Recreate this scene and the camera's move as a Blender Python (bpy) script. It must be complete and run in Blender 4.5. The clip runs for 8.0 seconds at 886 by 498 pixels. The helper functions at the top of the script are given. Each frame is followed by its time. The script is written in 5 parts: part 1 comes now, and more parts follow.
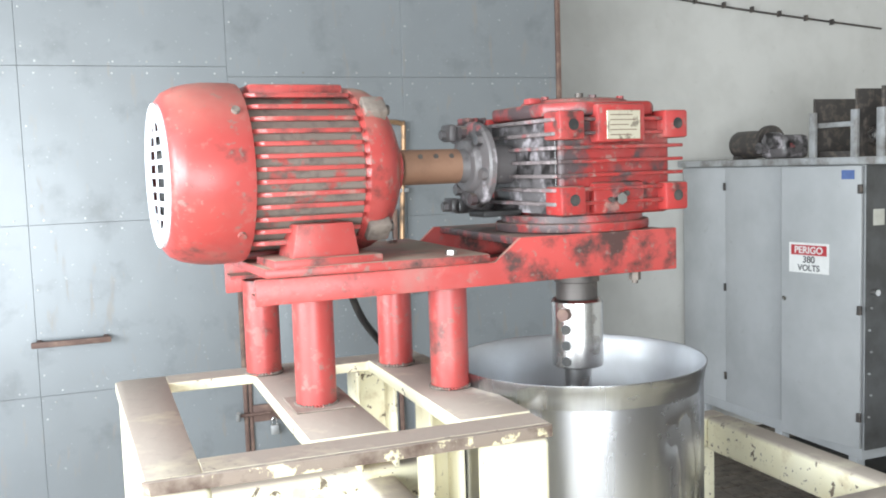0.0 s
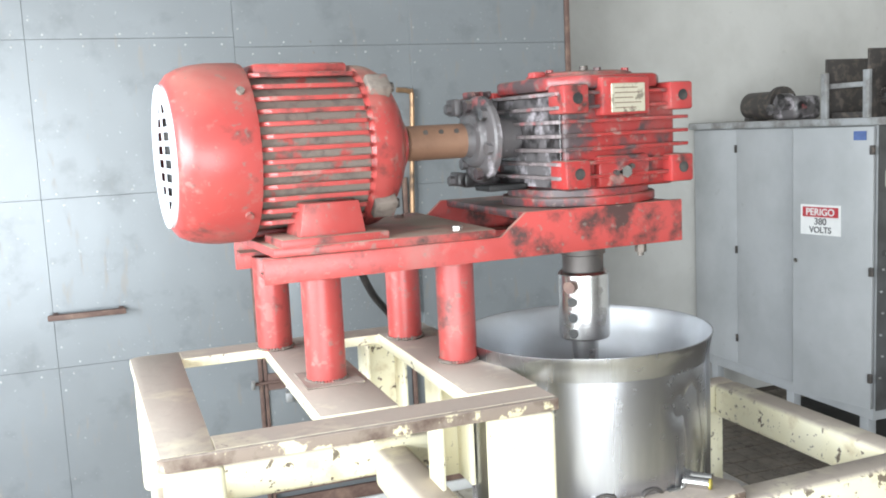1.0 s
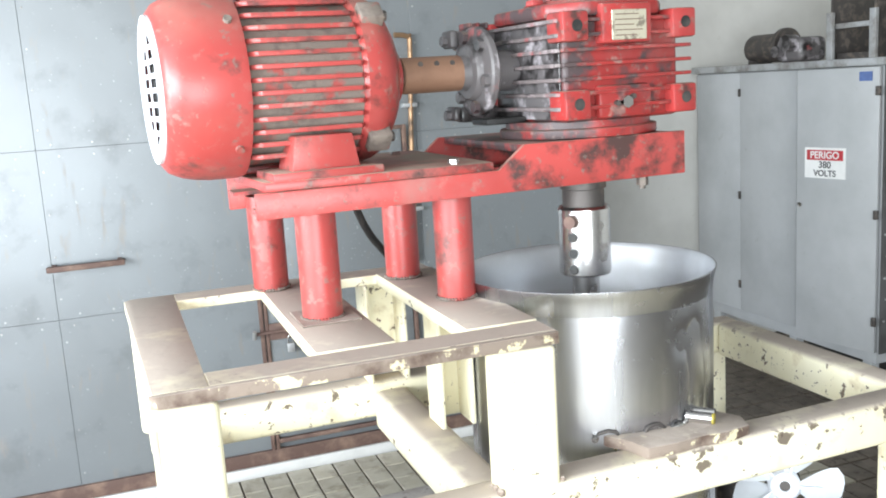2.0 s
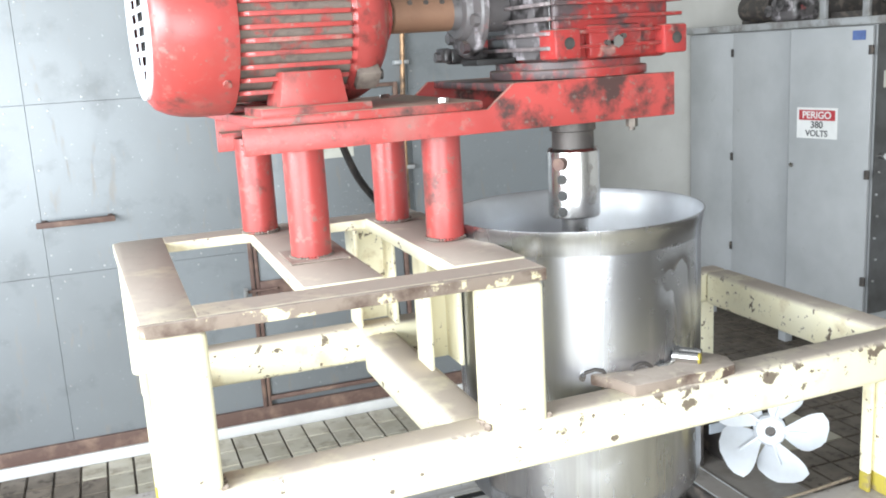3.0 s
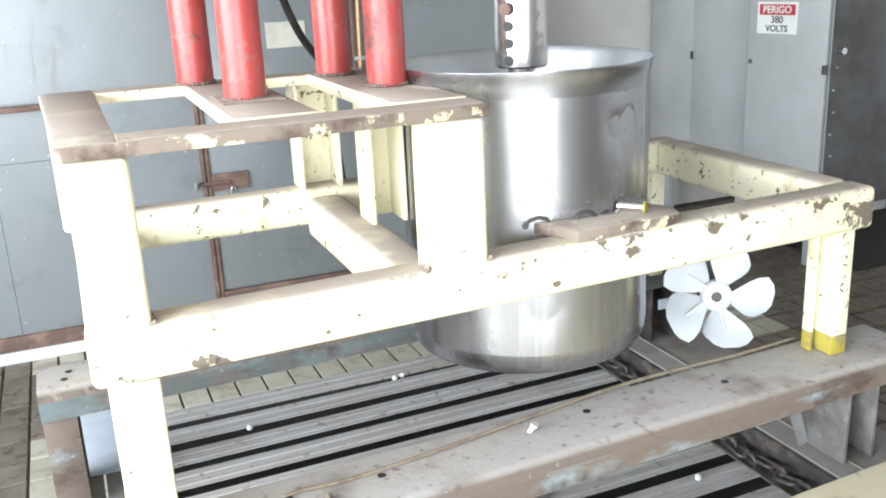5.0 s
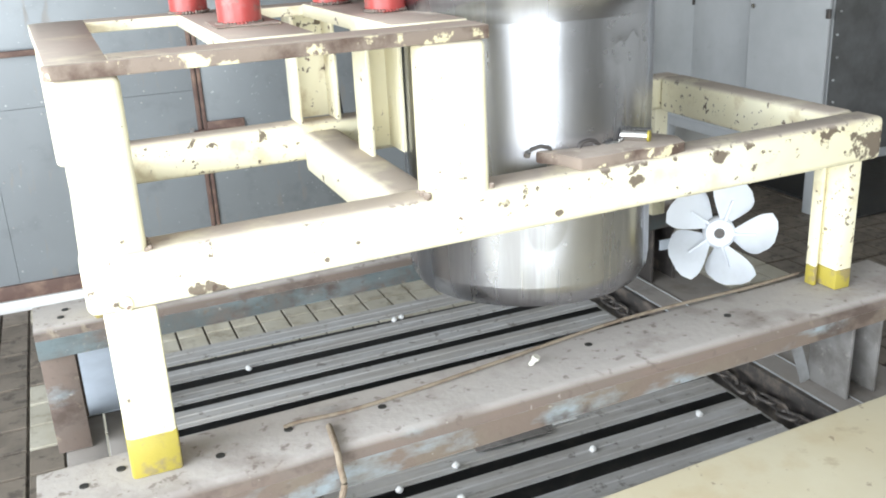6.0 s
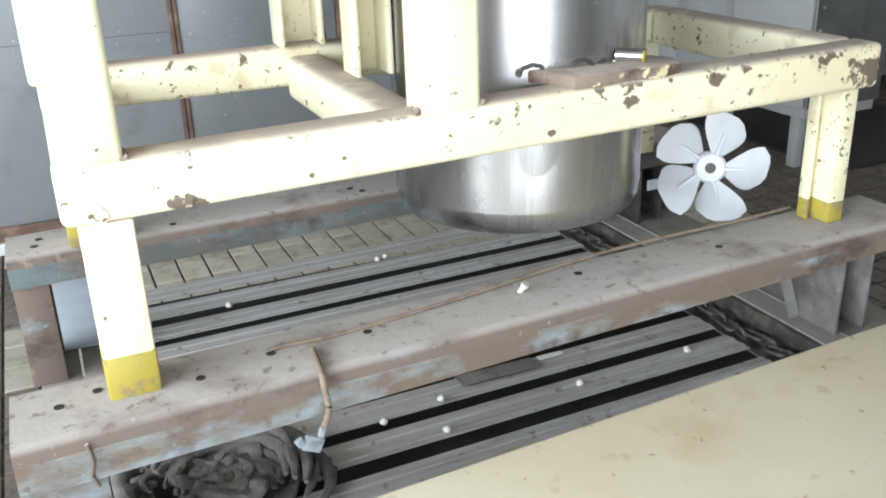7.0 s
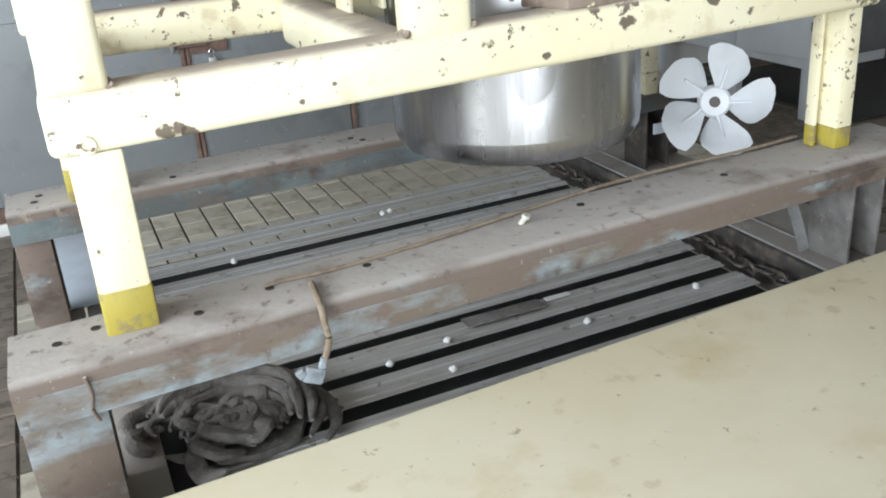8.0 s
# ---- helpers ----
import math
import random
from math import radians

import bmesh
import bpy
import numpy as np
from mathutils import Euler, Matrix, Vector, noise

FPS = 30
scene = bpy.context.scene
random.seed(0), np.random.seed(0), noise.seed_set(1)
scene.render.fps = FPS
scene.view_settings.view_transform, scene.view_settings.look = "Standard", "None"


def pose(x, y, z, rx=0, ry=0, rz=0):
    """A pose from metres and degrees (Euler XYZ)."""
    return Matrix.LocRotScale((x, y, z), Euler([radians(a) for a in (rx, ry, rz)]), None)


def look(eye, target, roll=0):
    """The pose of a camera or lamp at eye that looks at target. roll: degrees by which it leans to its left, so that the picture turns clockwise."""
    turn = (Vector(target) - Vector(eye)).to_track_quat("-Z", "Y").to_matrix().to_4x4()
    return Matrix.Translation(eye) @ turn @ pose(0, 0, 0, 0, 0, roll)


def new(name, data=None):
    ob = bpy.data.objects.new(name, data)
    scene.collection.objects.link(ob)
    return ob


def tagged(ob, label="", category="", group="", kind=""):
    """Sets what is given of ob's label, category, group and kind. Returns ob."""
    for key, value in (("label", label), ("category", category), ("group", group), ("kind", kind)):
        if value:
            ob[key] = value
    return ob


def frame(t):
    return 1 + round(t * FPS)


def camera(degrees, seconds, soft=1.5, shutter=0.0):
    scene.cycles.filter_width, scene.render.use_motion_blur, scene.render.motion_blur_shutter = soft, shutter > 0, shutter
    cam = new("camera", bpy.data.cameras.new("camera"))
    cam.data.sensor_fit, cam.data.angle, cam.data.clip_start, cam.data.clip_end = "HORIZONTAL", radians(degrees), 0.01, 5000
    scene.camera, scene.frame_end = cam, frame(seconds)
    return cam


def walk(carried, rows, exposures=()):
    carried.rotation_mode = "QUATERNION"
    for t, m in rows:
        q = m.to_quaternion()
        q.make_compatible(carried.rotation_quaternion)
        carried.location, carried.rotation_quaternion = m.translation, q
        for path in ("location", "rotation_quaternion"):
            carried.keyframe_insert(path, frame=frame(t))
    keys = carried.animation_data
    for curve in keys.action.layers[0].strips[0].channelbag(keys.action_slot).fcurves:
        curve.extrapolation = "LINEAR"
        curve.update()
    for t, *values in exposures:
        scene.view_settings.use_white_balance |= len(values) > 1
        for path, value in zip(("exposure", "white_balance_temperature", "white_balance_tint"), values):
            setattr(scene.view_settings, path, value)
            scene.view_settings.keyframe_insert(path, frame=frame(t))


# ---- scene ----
cam = camera(51.2, 8.0, soft=1.9)
PATH = [
    (0, (0.224, -0.099, 1.824), (0.929, 1.764, 1.644), -1.9),
    (0.5, (0.218, -0.094, 1.84), (0.9, 1.774, 1.624), -2.6),
    (1, (0.232, -0.114, 1.848), (0.905, 1.752, 1.589), -2.8),
    (1.5, (0.253, -0.087, 1.828), (0.917, 1.772, 1.509), -3.5),
    (2.8, (0.242, -0.092, 1.769), (0.897, 1.755, 1.368), -3.4),
    (3, (0.25, -0.099, 1.755), (0.914, 1.74, 1.335), -3.3),
    (3.5, (0.265, -0.117, 1.72), (0.943, 1.707, 1.258), -3.5),
    (4, (0.274, -0.11, 1.676), (0.971, 1.693, 1.162), -3.0),
    (4.5, (0.284, -0.105, 1.649), (0.99, 1.684, 1.101), -2.5),
    (5, (0.285, -0.099, 1.615), (0.998, 1.675, 1.028), -2.7),
    (5.2, (0.284, -0.094, 1.6), (0.982, 1.677, 0.988), -3.1),
    (6.5, (0.283, -0.079, 1.533), (0.996, 1.648, 0.821), -2.5),
    (7, (0.275, -0.062, 1.484), (1.004, 1.643, 0.734), -2.0),
    (7.5, (0.27, -0.057, 1.435), (0.993, 1.648, 0.681), -2.6),
    (8, (0.292, -0.084, 1.396), (0.981, 1.623, 0.615), -4.4),
]
walk(cam, [(t, look(eye, target, roll)) for t, eye, target, roll in PATH],
     exposures=[(0.0, 0.22), (3.0, 0.23), (3.6, 0.28), (5.0, 0.24), (6.5, -0.08), (8.0, -0.50)])

# ---- world and light ----
world = bpy.data.worlds.new("daylight")
scene.world = world
world.use_nodes = True
wn = world.node_tree
sky = wn.nodes.new("ShaderNodeTexSky")
sky.sky_type, sky.sun_disc = "NISHITA", False
sky.sun_elevation, sky.sun_rotation = radians(50), radians(220)
wn.links.new(sky.outputs["Color"], wn.nodes["Background"].inputs["Color"])
wn.nodes["Background"].inputs["Strength"].default_value = 0.12


def window_light(name, eye, target, w, h, watts, color):
    lamp = bpy.data.lights.new(name, "AREA")
    lamp.shape, lamp.size, lamp.size_y, lamp.energy, lamp.color = "RECTANGLE", w, h, watts, color
    ob = new(name, lamp)
    ob.matrix_world = look(eye, target)
    return ob


window_light("daylight_rear_opening", (-0.9, -3.95, 1.25), (-0.9, 0.0, 1.25), 3.6, 2.0, 280, (0.88, 0.95, 1.0))
window_light("daylight_side_opening", (-2.95, -0.4, 2.05), (0.0, -0.2, 1.55), 4.6, 1.5, 540, (0.88, 0.95, 1.0))


# ---- materials ----
def V(*c):
    return (*c, 1.0)


class Mat:
    """A node material, put together layer by layer."""

    def __init__(self, name, color, rough=0.5, metal=0.0):
        self.m = bpy.data.materials.new(name)
        self.m.use_nodes = True
        self.t = self.m.node_tree
        self.b = self.t.nodes["Principled BSDF"]
        self.b.inputs["Roughness"].default_value = rough
        self.b.inputs["Metallic"].default_value = metal
        self.coord = self.t.nodes.new("ShaderNodeTexCoord").outputs["Object"]
        rgb = self.t.nodes.new("ShaderNodeRGB")
        rgb.outputs[0].default_value = V(*color)
        self.col = rgb.outputs[0]
        val = self.t.nodes.new("ShaderNodeValue")
        val.outputs[0].default_value = rough
        self.rough = val.outputs[0]

    def shift(self):
        """Moves the pattern by a random amount for each object."""
        info = self.t.nodes.new("ShaderNodeObjectInfo")
        mul = self.math("MULTIPLY", info.outputs["Random"], 37.0)
        add = self.t.nodes.new("ShaderNodeVectorMath")
        add.operation = "ADD"
        self.t.links.new(self.coord, add.inputs[0])
        self.t.links.new(mul, add.inputs[1])
        self.coord = add.outputs[0]
        return self

    def math(self, op, a, b, clamp=False):
        n = self.t.nodes.new("ShaderNodeMath")
        n.operation, n.use_clamp = op, clamp
        for i, v in enumerate((a, b)):
            if isinstance(v, (int, float)):
                n.inputs[i].default_value = v
            else:
                self.t.links.new(v, n.inputs[i])
        return n.outputs[0]

    def noise(self, scale, detail=4.0, stretch=None, grit=0.6, distort=0.0):
        n = self.t.nodes.new("ShaderNodeTexNoise")
        n.inputs["Scale"].default_value, n.inputs["Detail"].default_value = scale, detail
        n.inputs["Roughness"].default_value, n.inputs["Distortion"].default_value = grit, distort
        src = self.coord
        if stretch:
            mp = self.t.nodes.new("ShaderNodeMapping")
            mp.inputs["Scale"].default_value = stretch
            self.t.links.new(src, mp.inputs["Vector"])
            src = mp.outputs[0]
        self.t.links.new(src, n.inputs["Vector"])
        return n.outputs[0]

    def ramp(self, src, lo, hi):
        n = self.t.nodes.new("ShaderNodeMapRange")
        n.inputs["From Min"].default_value, n.inputs["From Max"].default_value = lo, hi
        n.clamp = True
        self.t.links.new(src, n.inputs["Value"])
        return n.outputs[0]

    def over(self, fac, color, rough=None):
        """Lays a color over what is there, by fac."""
        mix = self.t.nodes.new("ShaderNodeMix")
        mix.data_type = "RGBA"
        mix.inputs[7].default_value = V(*color)
        self.t.links.new(self.col, mix.inputs[6])
        self.t.links.new(fac, mix.inputs[0])
        self.col = mix.outputs[2]
        if rough is not None:
            mr = self.t.nodes.new("ShaderNodeMix")
            mr.inputs[3].default_value = rough
            self.t.links.new(self.rough, mr.inputs[2])
            self.t.links.new(fac, mr.inputs[0])
            self.rough = mr.outputs[0]
        return self

    def patches(self, color, scale, lo, hi, rough=None, amount=1.0, **kw):
        f = self.ramp(self.noise(scale, **kw), lo, hi)
        if amount != 1.0:
            f = self.math("MULTIPLY", f, amount)
        return self.over(f, color, rough)

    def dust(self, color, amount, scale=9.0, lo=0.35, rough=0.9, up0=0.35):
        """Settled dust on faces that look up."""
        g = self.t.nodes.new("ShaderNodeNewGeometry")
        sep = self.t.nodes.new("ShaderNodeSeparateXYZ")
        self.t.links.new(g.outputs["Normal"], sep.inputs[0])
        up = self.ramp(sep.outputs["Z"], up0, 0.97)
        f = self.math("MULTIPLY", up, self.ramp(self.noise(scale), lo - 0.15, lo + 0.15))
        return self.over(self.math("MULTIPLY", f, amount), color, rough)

    def random_tone(self, amount, island=False):
        n = self.t.nodes.new("ShaderNodeNewGeometry" if island else "ShaderNodeObjectInfo")
        r = n.outputs["Random Per Island" if island else "Random"]
        hsv = self.t.nodes.new("ShaderNodeHueSaturation")
        self.t.links.new(self.math("ADD", self.math("MULTIPLY", r, 2 * amount), 1.0 - amount), hsv.inputs["Value"])
        self.t.links.new(self.col, hsv.inputs["Color"])
        self.col = hsv.outputs[0]
        return self

    def bump(self, src, strength, distance=0.002):
        n = self.t.nodes.new("ShaderNodeBump")
        n.inputs["Strength"].default_value, n.inputs["Distance"].default_value = strength, distance
        self.t.links.new(src, n.inputs["Height"])
        prev = self.b.inputs["Normal"].links
        if prev:
            self.t.links.new(prev[0].from_socket, n.inputs["Normal"])
        self.t.links.new(n.outputs[0], self.b.inputs["Normal"])
        return self

    def done(self):
        self.t.links.new(self.col, self.b.inputs["Base Color"])
        self.t.links.new(self.rough, self.b.inputs["Roughness"])
        return self.m


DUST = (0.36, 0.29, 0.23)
RUST = (0.085, 0.055, 0.042)


def red_paint(name, grime, dust, spread=None, scale=12, oil=(0.04, 0.03, 0.027), red=(0.41, 0.062, 0.056)):
    m = Mat(name, red, 0.33)
    m.patches([0.85 * c for c in red], 5, 0.4, 0.65)
    m.patches((0.44, 0.10, 0.10), 3.5, 0.50, 0.66, 0.5, amount=0.4, detail=6.0)
    m.patches((0.32, 0.26, 0.22), 26, 0.60 - grime * 0.06, 0.66 - grime * 0.06, 0.85, amount=0.10 + 1.4 * grime, detail=7.0)
    m.patches((0.24, 0.17, 0.15), 6, 0.55, 0.72, 0.7, amount=0.45, detail=7.0)
    n = m.noise(scale, detail=6.0, grit=0.62)
    if spread:
        sep = m.t.nodes.new("ShaderNodeSeparateXYZ")
        m.t.links.new(m.coord, sep.inputs[0])
        n = m.math("ADD", n, m.math("MULTIPLY", m.ramp(sep.outputs["X"], *spread[:2]), spread[2]))
    m.over(m.math("MULTIPLY", m.ramp(n, 0.585 - grime * 0.25, 0.72 - grime * 0.25), 0.93), oil, 0.5)
    m.patches((0.20, 0.15, 0.13), 70, 0.60, 0.66, 0.8, amount=0.6)
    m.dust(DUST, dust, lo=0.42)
    m.bump(m.noise(90), 0.25, 0.001)
    return m.done()


M_RED = red_paint("red_paint", 0.05, 0.4)
M_RED_COLUMN = red_paint("column_red_paint", 0.07, 0.6)
M_RED_WORN = red_paint("worn_red_paint", 0.24, 0.95)
M_RED_SIDE = red_paint("oil_stained_red_paint", 0.05, 0.7, (0.85, 1.12, 0.13), 14)
M_RED_GRIMY = red_paint("grimy_red_paint", 0.27, 0.45, (1.10, 1.005, 0.14), 15, (0.05, 0.045, 0.047), (0.29, 0.030, 0.028))
M_RED_LUG = red_paint("oily_red_paint", 0.12, 0.6, None, 20, (0.04, 0.03, 0.027), (0.34, 0.036, 0.034))

m = Mat("dusty_casting", (0.20, 0.165, 0.14), 0.9)
m.patches((0.36, 0.07, 0.06), 22, 0.56, 0.64, 0.5)
m.patches((0.10, 0.08, 0.07), 40, 0.5, 0.75)
m.bump(m.noise(120), 0.6, 0.002)
M_DUSTY = m.done()

m = Mat("dry_grease_casting", (0.16, 0.135, 0.135), 0.6)
m.patches((0.36, 0.30, 0.31), 22, 0.50, 0.62, 0.6, detail=6.0, amount=0.7)
m.patches((0.30, 0.07, 0.07), 16, 0.56, 0.64, 0.5, detail=6.0, amount=0.7)
m.patches((0.03, 0.026, 0.026), 26, 0.56, 0.66, 0.4, detail=6.0)
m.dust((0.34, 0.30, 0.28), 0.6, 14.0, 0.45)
m.bump(m.noise(100), 0.5, 0.0015)
M_GREASE_DRY = m.done()

m = Mat("greasy_grey_casting", (0.13, 0.12, 0.122), 0.42)
m.patches((0.42, 0.39, 0.41), 16, 0.53, 0.63, 0.5, detail=6.0)
m.patches((0.02, 0.018, 0.018), 10, 0.50, 0.60, 0.3, detail=6.0)
m.patches((0.42, 0.08, 0.08), 12, 0.64, 0.70, 0.4, detail=6.0, amount=0.7)
m.bump(m.noise(100), 0.5, 0.0015)
M_GREASE = m.done()

def yellow_paint(name, rust, spread=None):
    m = Mat(name, (0.80, 0.755, 0.575), 0.40)
    m.patches((0.76, 0.70, 0.49), 4, 0.4, 0.65)
    m.patches((0.50, 0.40, 0.24), 14, 0.58 - rust, 0.70 - rust, 0.7, amount=0.35 + 5 * rust, detail=7.0)
    n = m.noise(36, detail=6.0, grit=0.62)
    if spread:
        sep = m.t.nodes.new("ShaderNodeSeparateXYZ")
        m.t.links.new(m.coord, sep.inputs[0])
        n = m.math("ADD", n, m.math("MULTIPLY", m.ramp(sep.outputs["X"], *spread), 0.03))
        up = m.ramp(sep.outputs["Z"], 1.135, 1.175)
        n = m.math("ADD", n, m.math("MULTIPLY", up, 0.09))
    m.over(m.math("MULTIPLY", m.ramp(n, 0.655 - rust, 0.685 - rust), 0.9), RUST, 0.85)
    if spread:
        wob = m.noise(32, detail=5.0)
        for sx0, sz0, size in ((0.420, 1.082, 0.0145), (0.447, 1.074, 0.011), (0.83, 1.103, 0.012), (0.90, 1.133, 0.012), (1.15, 1.128, 0.013), (1.32, 1.150, 0.016), (1.40, 1.120, 0.010), (0.605, 1.090, 0.006), (0.655, 1.108, 0.005), (1.66, 1.125, 0.040), (1.00, 1.100, 0.008)):
            dx = m.math("MULTIPLY", m.math("SUBTRACT", sep.outputs["X"], sx0), 1.0 / size)
            dz = m.math("MULTIPLY", m.math("SUBTRACT", sep.outputs["Z"], sz0), 1.25 / size)
            r2 = m.math("ADD", m.math("MULTIPLY", dx, dx), m.math("MULTIPLY", dz, dz))
            f = m.ramp(m.math("ADD", r2, m.math("MULTIPLY", wob, 9.0)), 5.5, 4.9)
            m.over(m.math("MULTIPLY", f, 0.9), RUST, 0.85)
    m.patches((0.20, 0.14, 0.11), 60, 0.68 - rust * 0.8, 0.71 - rust * 0.8, 0.8)
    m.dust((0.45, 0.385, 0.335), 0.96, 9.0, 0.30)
    m.bump(m.noise(60), 0.3, 0.002)
    return m.done()


M_YELLOW = yellow_paint("pale_yellow_paint", 0.0)
M_YELLOW_FLAKED = yellow_paint("flaking_yellow_paint", 0.045)
m = Mat("rusted_yellow_edge", (0.24, 0.19, 0.155), 0.85)
m.patches((0.10, 0.065, 0.05), 12, 0.48, 0.62, 0.85, detail=6.0)
m.patches((0.66, 0.59, 0.39), 26, 0.565, 0.60, 0.5, detail=8.0)
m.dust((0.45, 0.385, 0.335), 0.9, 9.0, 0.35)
m.bump(m.noise(60), 0.5, 0.003)
M_YELLOW_EDGE = m.done()
M_YELLOW_FRONT = yellow_paint("front_beam_yellow_paint", 0.005, (0.75, 1.65))

m = Mat("yellow_sheet_paint", (0.68, 0.63, 0.485), 0.38)
m.patches((0.63, 0.56, 0.40), 2.2, 0.38, 0.62, 0.5, detail=5.0)
m.patches((0.55, 0.44, 0.27), 6, 0.55, 0.70, 0.6, amount=0.6, detail=8.0)
m.patches((0.42, 0.33, 0.21), 16, 0.62, 0.70, 0.7, amount=0.5, detail=7.0)
m.patches((0.30, 0.22, 0.15), 38, 0.66, 0.71, 0.8, amount=0.7)
m.bump(m.noise(7), 0.12, 0.01)
M_YELLOW_SHEET = m.done()

m = Mat("ochre_paint", (0.37, 0.30, 0.05), 0.5)
m.patches((0.24, 0.19, 0.10), 25, 0.52, 0.60, 0.7, amount=0.8)
m.bump(m.noise(80), 0.3)
M_OCHRE = m.done()

def base_steel(name, base, blue, paint, dust):
    m = Mat(name, base, 0.75)
    m.patches((0.165, 0.122, 0.10), 11, 0.46, 0.62, 0.85, detail=7.0, amount=0.7)
    m.patches(paint, 7, 0.57 - blue, 0.68 - blue, 0.55, amount=0.85, detail=9.0, stretch=(0.55, 1.0, 1.5))
    m.patches((0.075, 0.052, 0.042), 9, 0.54, 0.64, 0.85, detail=8.0, stretch=(0.7, 1, 1), amount=0.85)
    m.patches((0.40, 0.34, 0.25), 24, 0.62, 0.70, 0.9, amount=0.5, detail=6.0)
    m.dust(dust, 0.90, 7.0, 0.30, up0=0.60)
    m.patches((0.15, 0.115, 0.095), 6, 0.53, 0.68, 0.85, amount=0.6, detail=9.0)
    m.patches((0.12, 0.09, 0.075), 48, 0.60, 0.68, 0.85, amount=0.6)
    m.patches((0.46, 0.43, 0.39), 60, 0.67, 0.71, 0.9, amount=0.5)
    m.bump(m.noise(70), 0.5, 0.002)
    m.bump(m.noise(14, detail=5.0), 0.3, 0.004)
    return m.done()


M_BASE = base_steel("rusty_steel", (0.15, 0.118, 0.10), -0.05, (0.24, 0.29, 0.31), (0.43, 0.40, 0.382))
M_BASE_BLUE = base_steel("rusty_blue_steel", (0.17, 0.135, 0.105), 0.06, (0.28, 0.335, 0.365), (0.42, 0.392, 0.372))
M_BASE_DARK = base_steel("dark_blue_steel", (0.10, 0.115, 0.115), 0.10, (0.15, 0.19, 0.20), (0.42, 0.392, 0.372))

m = Mat("brushed_stainless", (0.46, 0.465, 0.49), 0.25, 1.0)
# Upright dark and light streaks: the pot's reflections painted into its colour.
m.patches((0.33, 0.33, 0.345), 9, 0.40, 0.62, 0.32, stretch=(1, 1, 0.10), detail=5.0)
m.patches((0.58, 0.59, 0.62), 16, 0.52, 0.66, 0.21, stretch=(1, 1, 0.04), amount=0.7)
m.patches((0.36, 0.34, 0.32), 40, 0.60, 0.80, 0.45, amount=0.5)
m.bump(m.noise(5, detail=1.0, stretch=(1, 1, 0.35)), 0.10, 0.01)
M_STEEL = m.done()

m = Mat("dull_inner_steel", (0.62, 0.64, 0.67), 0.40, 0.8)
m.patches((0.55, 0.56, 0.57), 6, 0.4, 0.65, 0.5)
m.bump(m.noise(8, detail=2.0), 0.1, 0.01)
M_STEEL_INNER = m.done()

m = Mat("machined_steel", (0.66, 0.65, 0.64), 0.22, 1.0)
m.patches((0.35, 0.32, 0.30), 30, 0.55, 0.75, 0.45)
m.bump(m.noise(40, stretch=(1, 1, 20)), 0.1, 0.001)
M_MACHINED = m.done()

m = Mat("dark_steel", (0.10, 0.09, 0.085), 0.55, 0.6)
m.patches((0.24, 0.20, 0.17), 25, 0.5, 0.7, 0.8)
m.bump(m.noise(80), 0.3)
M_DARK = m.done()

m = Mat("slat_steel", (0.60, 0.60, 0.605), 0.40, 0.35)
m.shift()
m.random_tone(0.10)
m.patches((0.42, 0.40, 0.38), 5, 0.43, 0.66, 0.6, stretch=(0.5, 6, 1), detail=7.0)
m.patches((0.28, 0.26, 0.24), 9, 0.57, 0.70, 0.8, amount=0.6, detail=9.0, stretch=(0.6, 2, 1))
m.patches((0.16, 0.14, 0.125), 34, 0.61, 0.67, 0.8, amount=0.7)
m.dust((0.42, 0.39, 0.36), 0.5, 8.0, 0.45)
m.bump(m.noise(60), 0.2)
M_SLAT = m.done()

m = Mat("galvanised_steel", (0.50, 0.51, 0.52), 0.42, 0.45)
m.patches((0.30, 0.29, 0.28), 8, 0.45, 0.7, 0.6)
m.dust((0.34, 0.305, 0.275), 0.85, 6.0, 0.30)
m.patches((0.20, 0.175, 0.155), 7, 0.52, 0.68, 0.85, amount=0.7, detail=8.0)
m.bump(m.noise(50), 0.2)
M_GALV = m.done()

m = Mat("dusty_grey_steel", (0.26, 0.25, 0.24), 0.6, 0.2)
m.patches((0.14, 0.125, 0.115), 10, 0.45, 0.66, 0.75, detail=7.0)
m.patches((0.42, 0.40, 0.37), 30, 0.62, 0.70, 0.8, amount=0.6)
m.bump(m.noise(60), 0.3)
M_GALV_DIRTY = m.done()

m = Mat("blue_grey_sheet_paint", (0.258, 0.277, 0.292), 0.36, 0.30)
m.patches((0.24, 0.256, 0.268), 1.6, 0.35, 0.65, 0.36)
m.patches((0.18, 0.19, 0.195), 5, 0.54, 0.68, 0.45, amount=0.6, detail=8.0)
m.patches((0.50, 0.52, 0.53), 55, 0.66, 0.70, 0.5, amount=0.6)
m.patches((0.30, 0.27, 0.24), 9, 0.60, 0.68, 0.6, amount=0.5, detail=7.0, stretch=(2.5, 1, 0.5))
m.bump(m.noise(1.7, detail=2.0), 0.14, 0.05)
m.bump(m.noise(60), 0.08, 0.001)
M_SHEET = m.done()

M_SHEET_LIGHT = Mat("light_blue_sheet", (0.50, 0.55, 0.62), 0.4).patches((0.42, 0.46, 0.52), 7, 0.4, 0.65).done()

m = Mat("white_wall_plaster", (0.63, 0.62, 0.59), 0.85)
m.patches((0.54, 0.53, 0.50), 2.2, 0.4, 0.7)
m.patches((0.42, 0.40, 0.36), 14, 0.66, 0.82, amount=0.5)
m.bump(m.noise(45), 0.35, 0.003)
M_PLASTER = m.done()

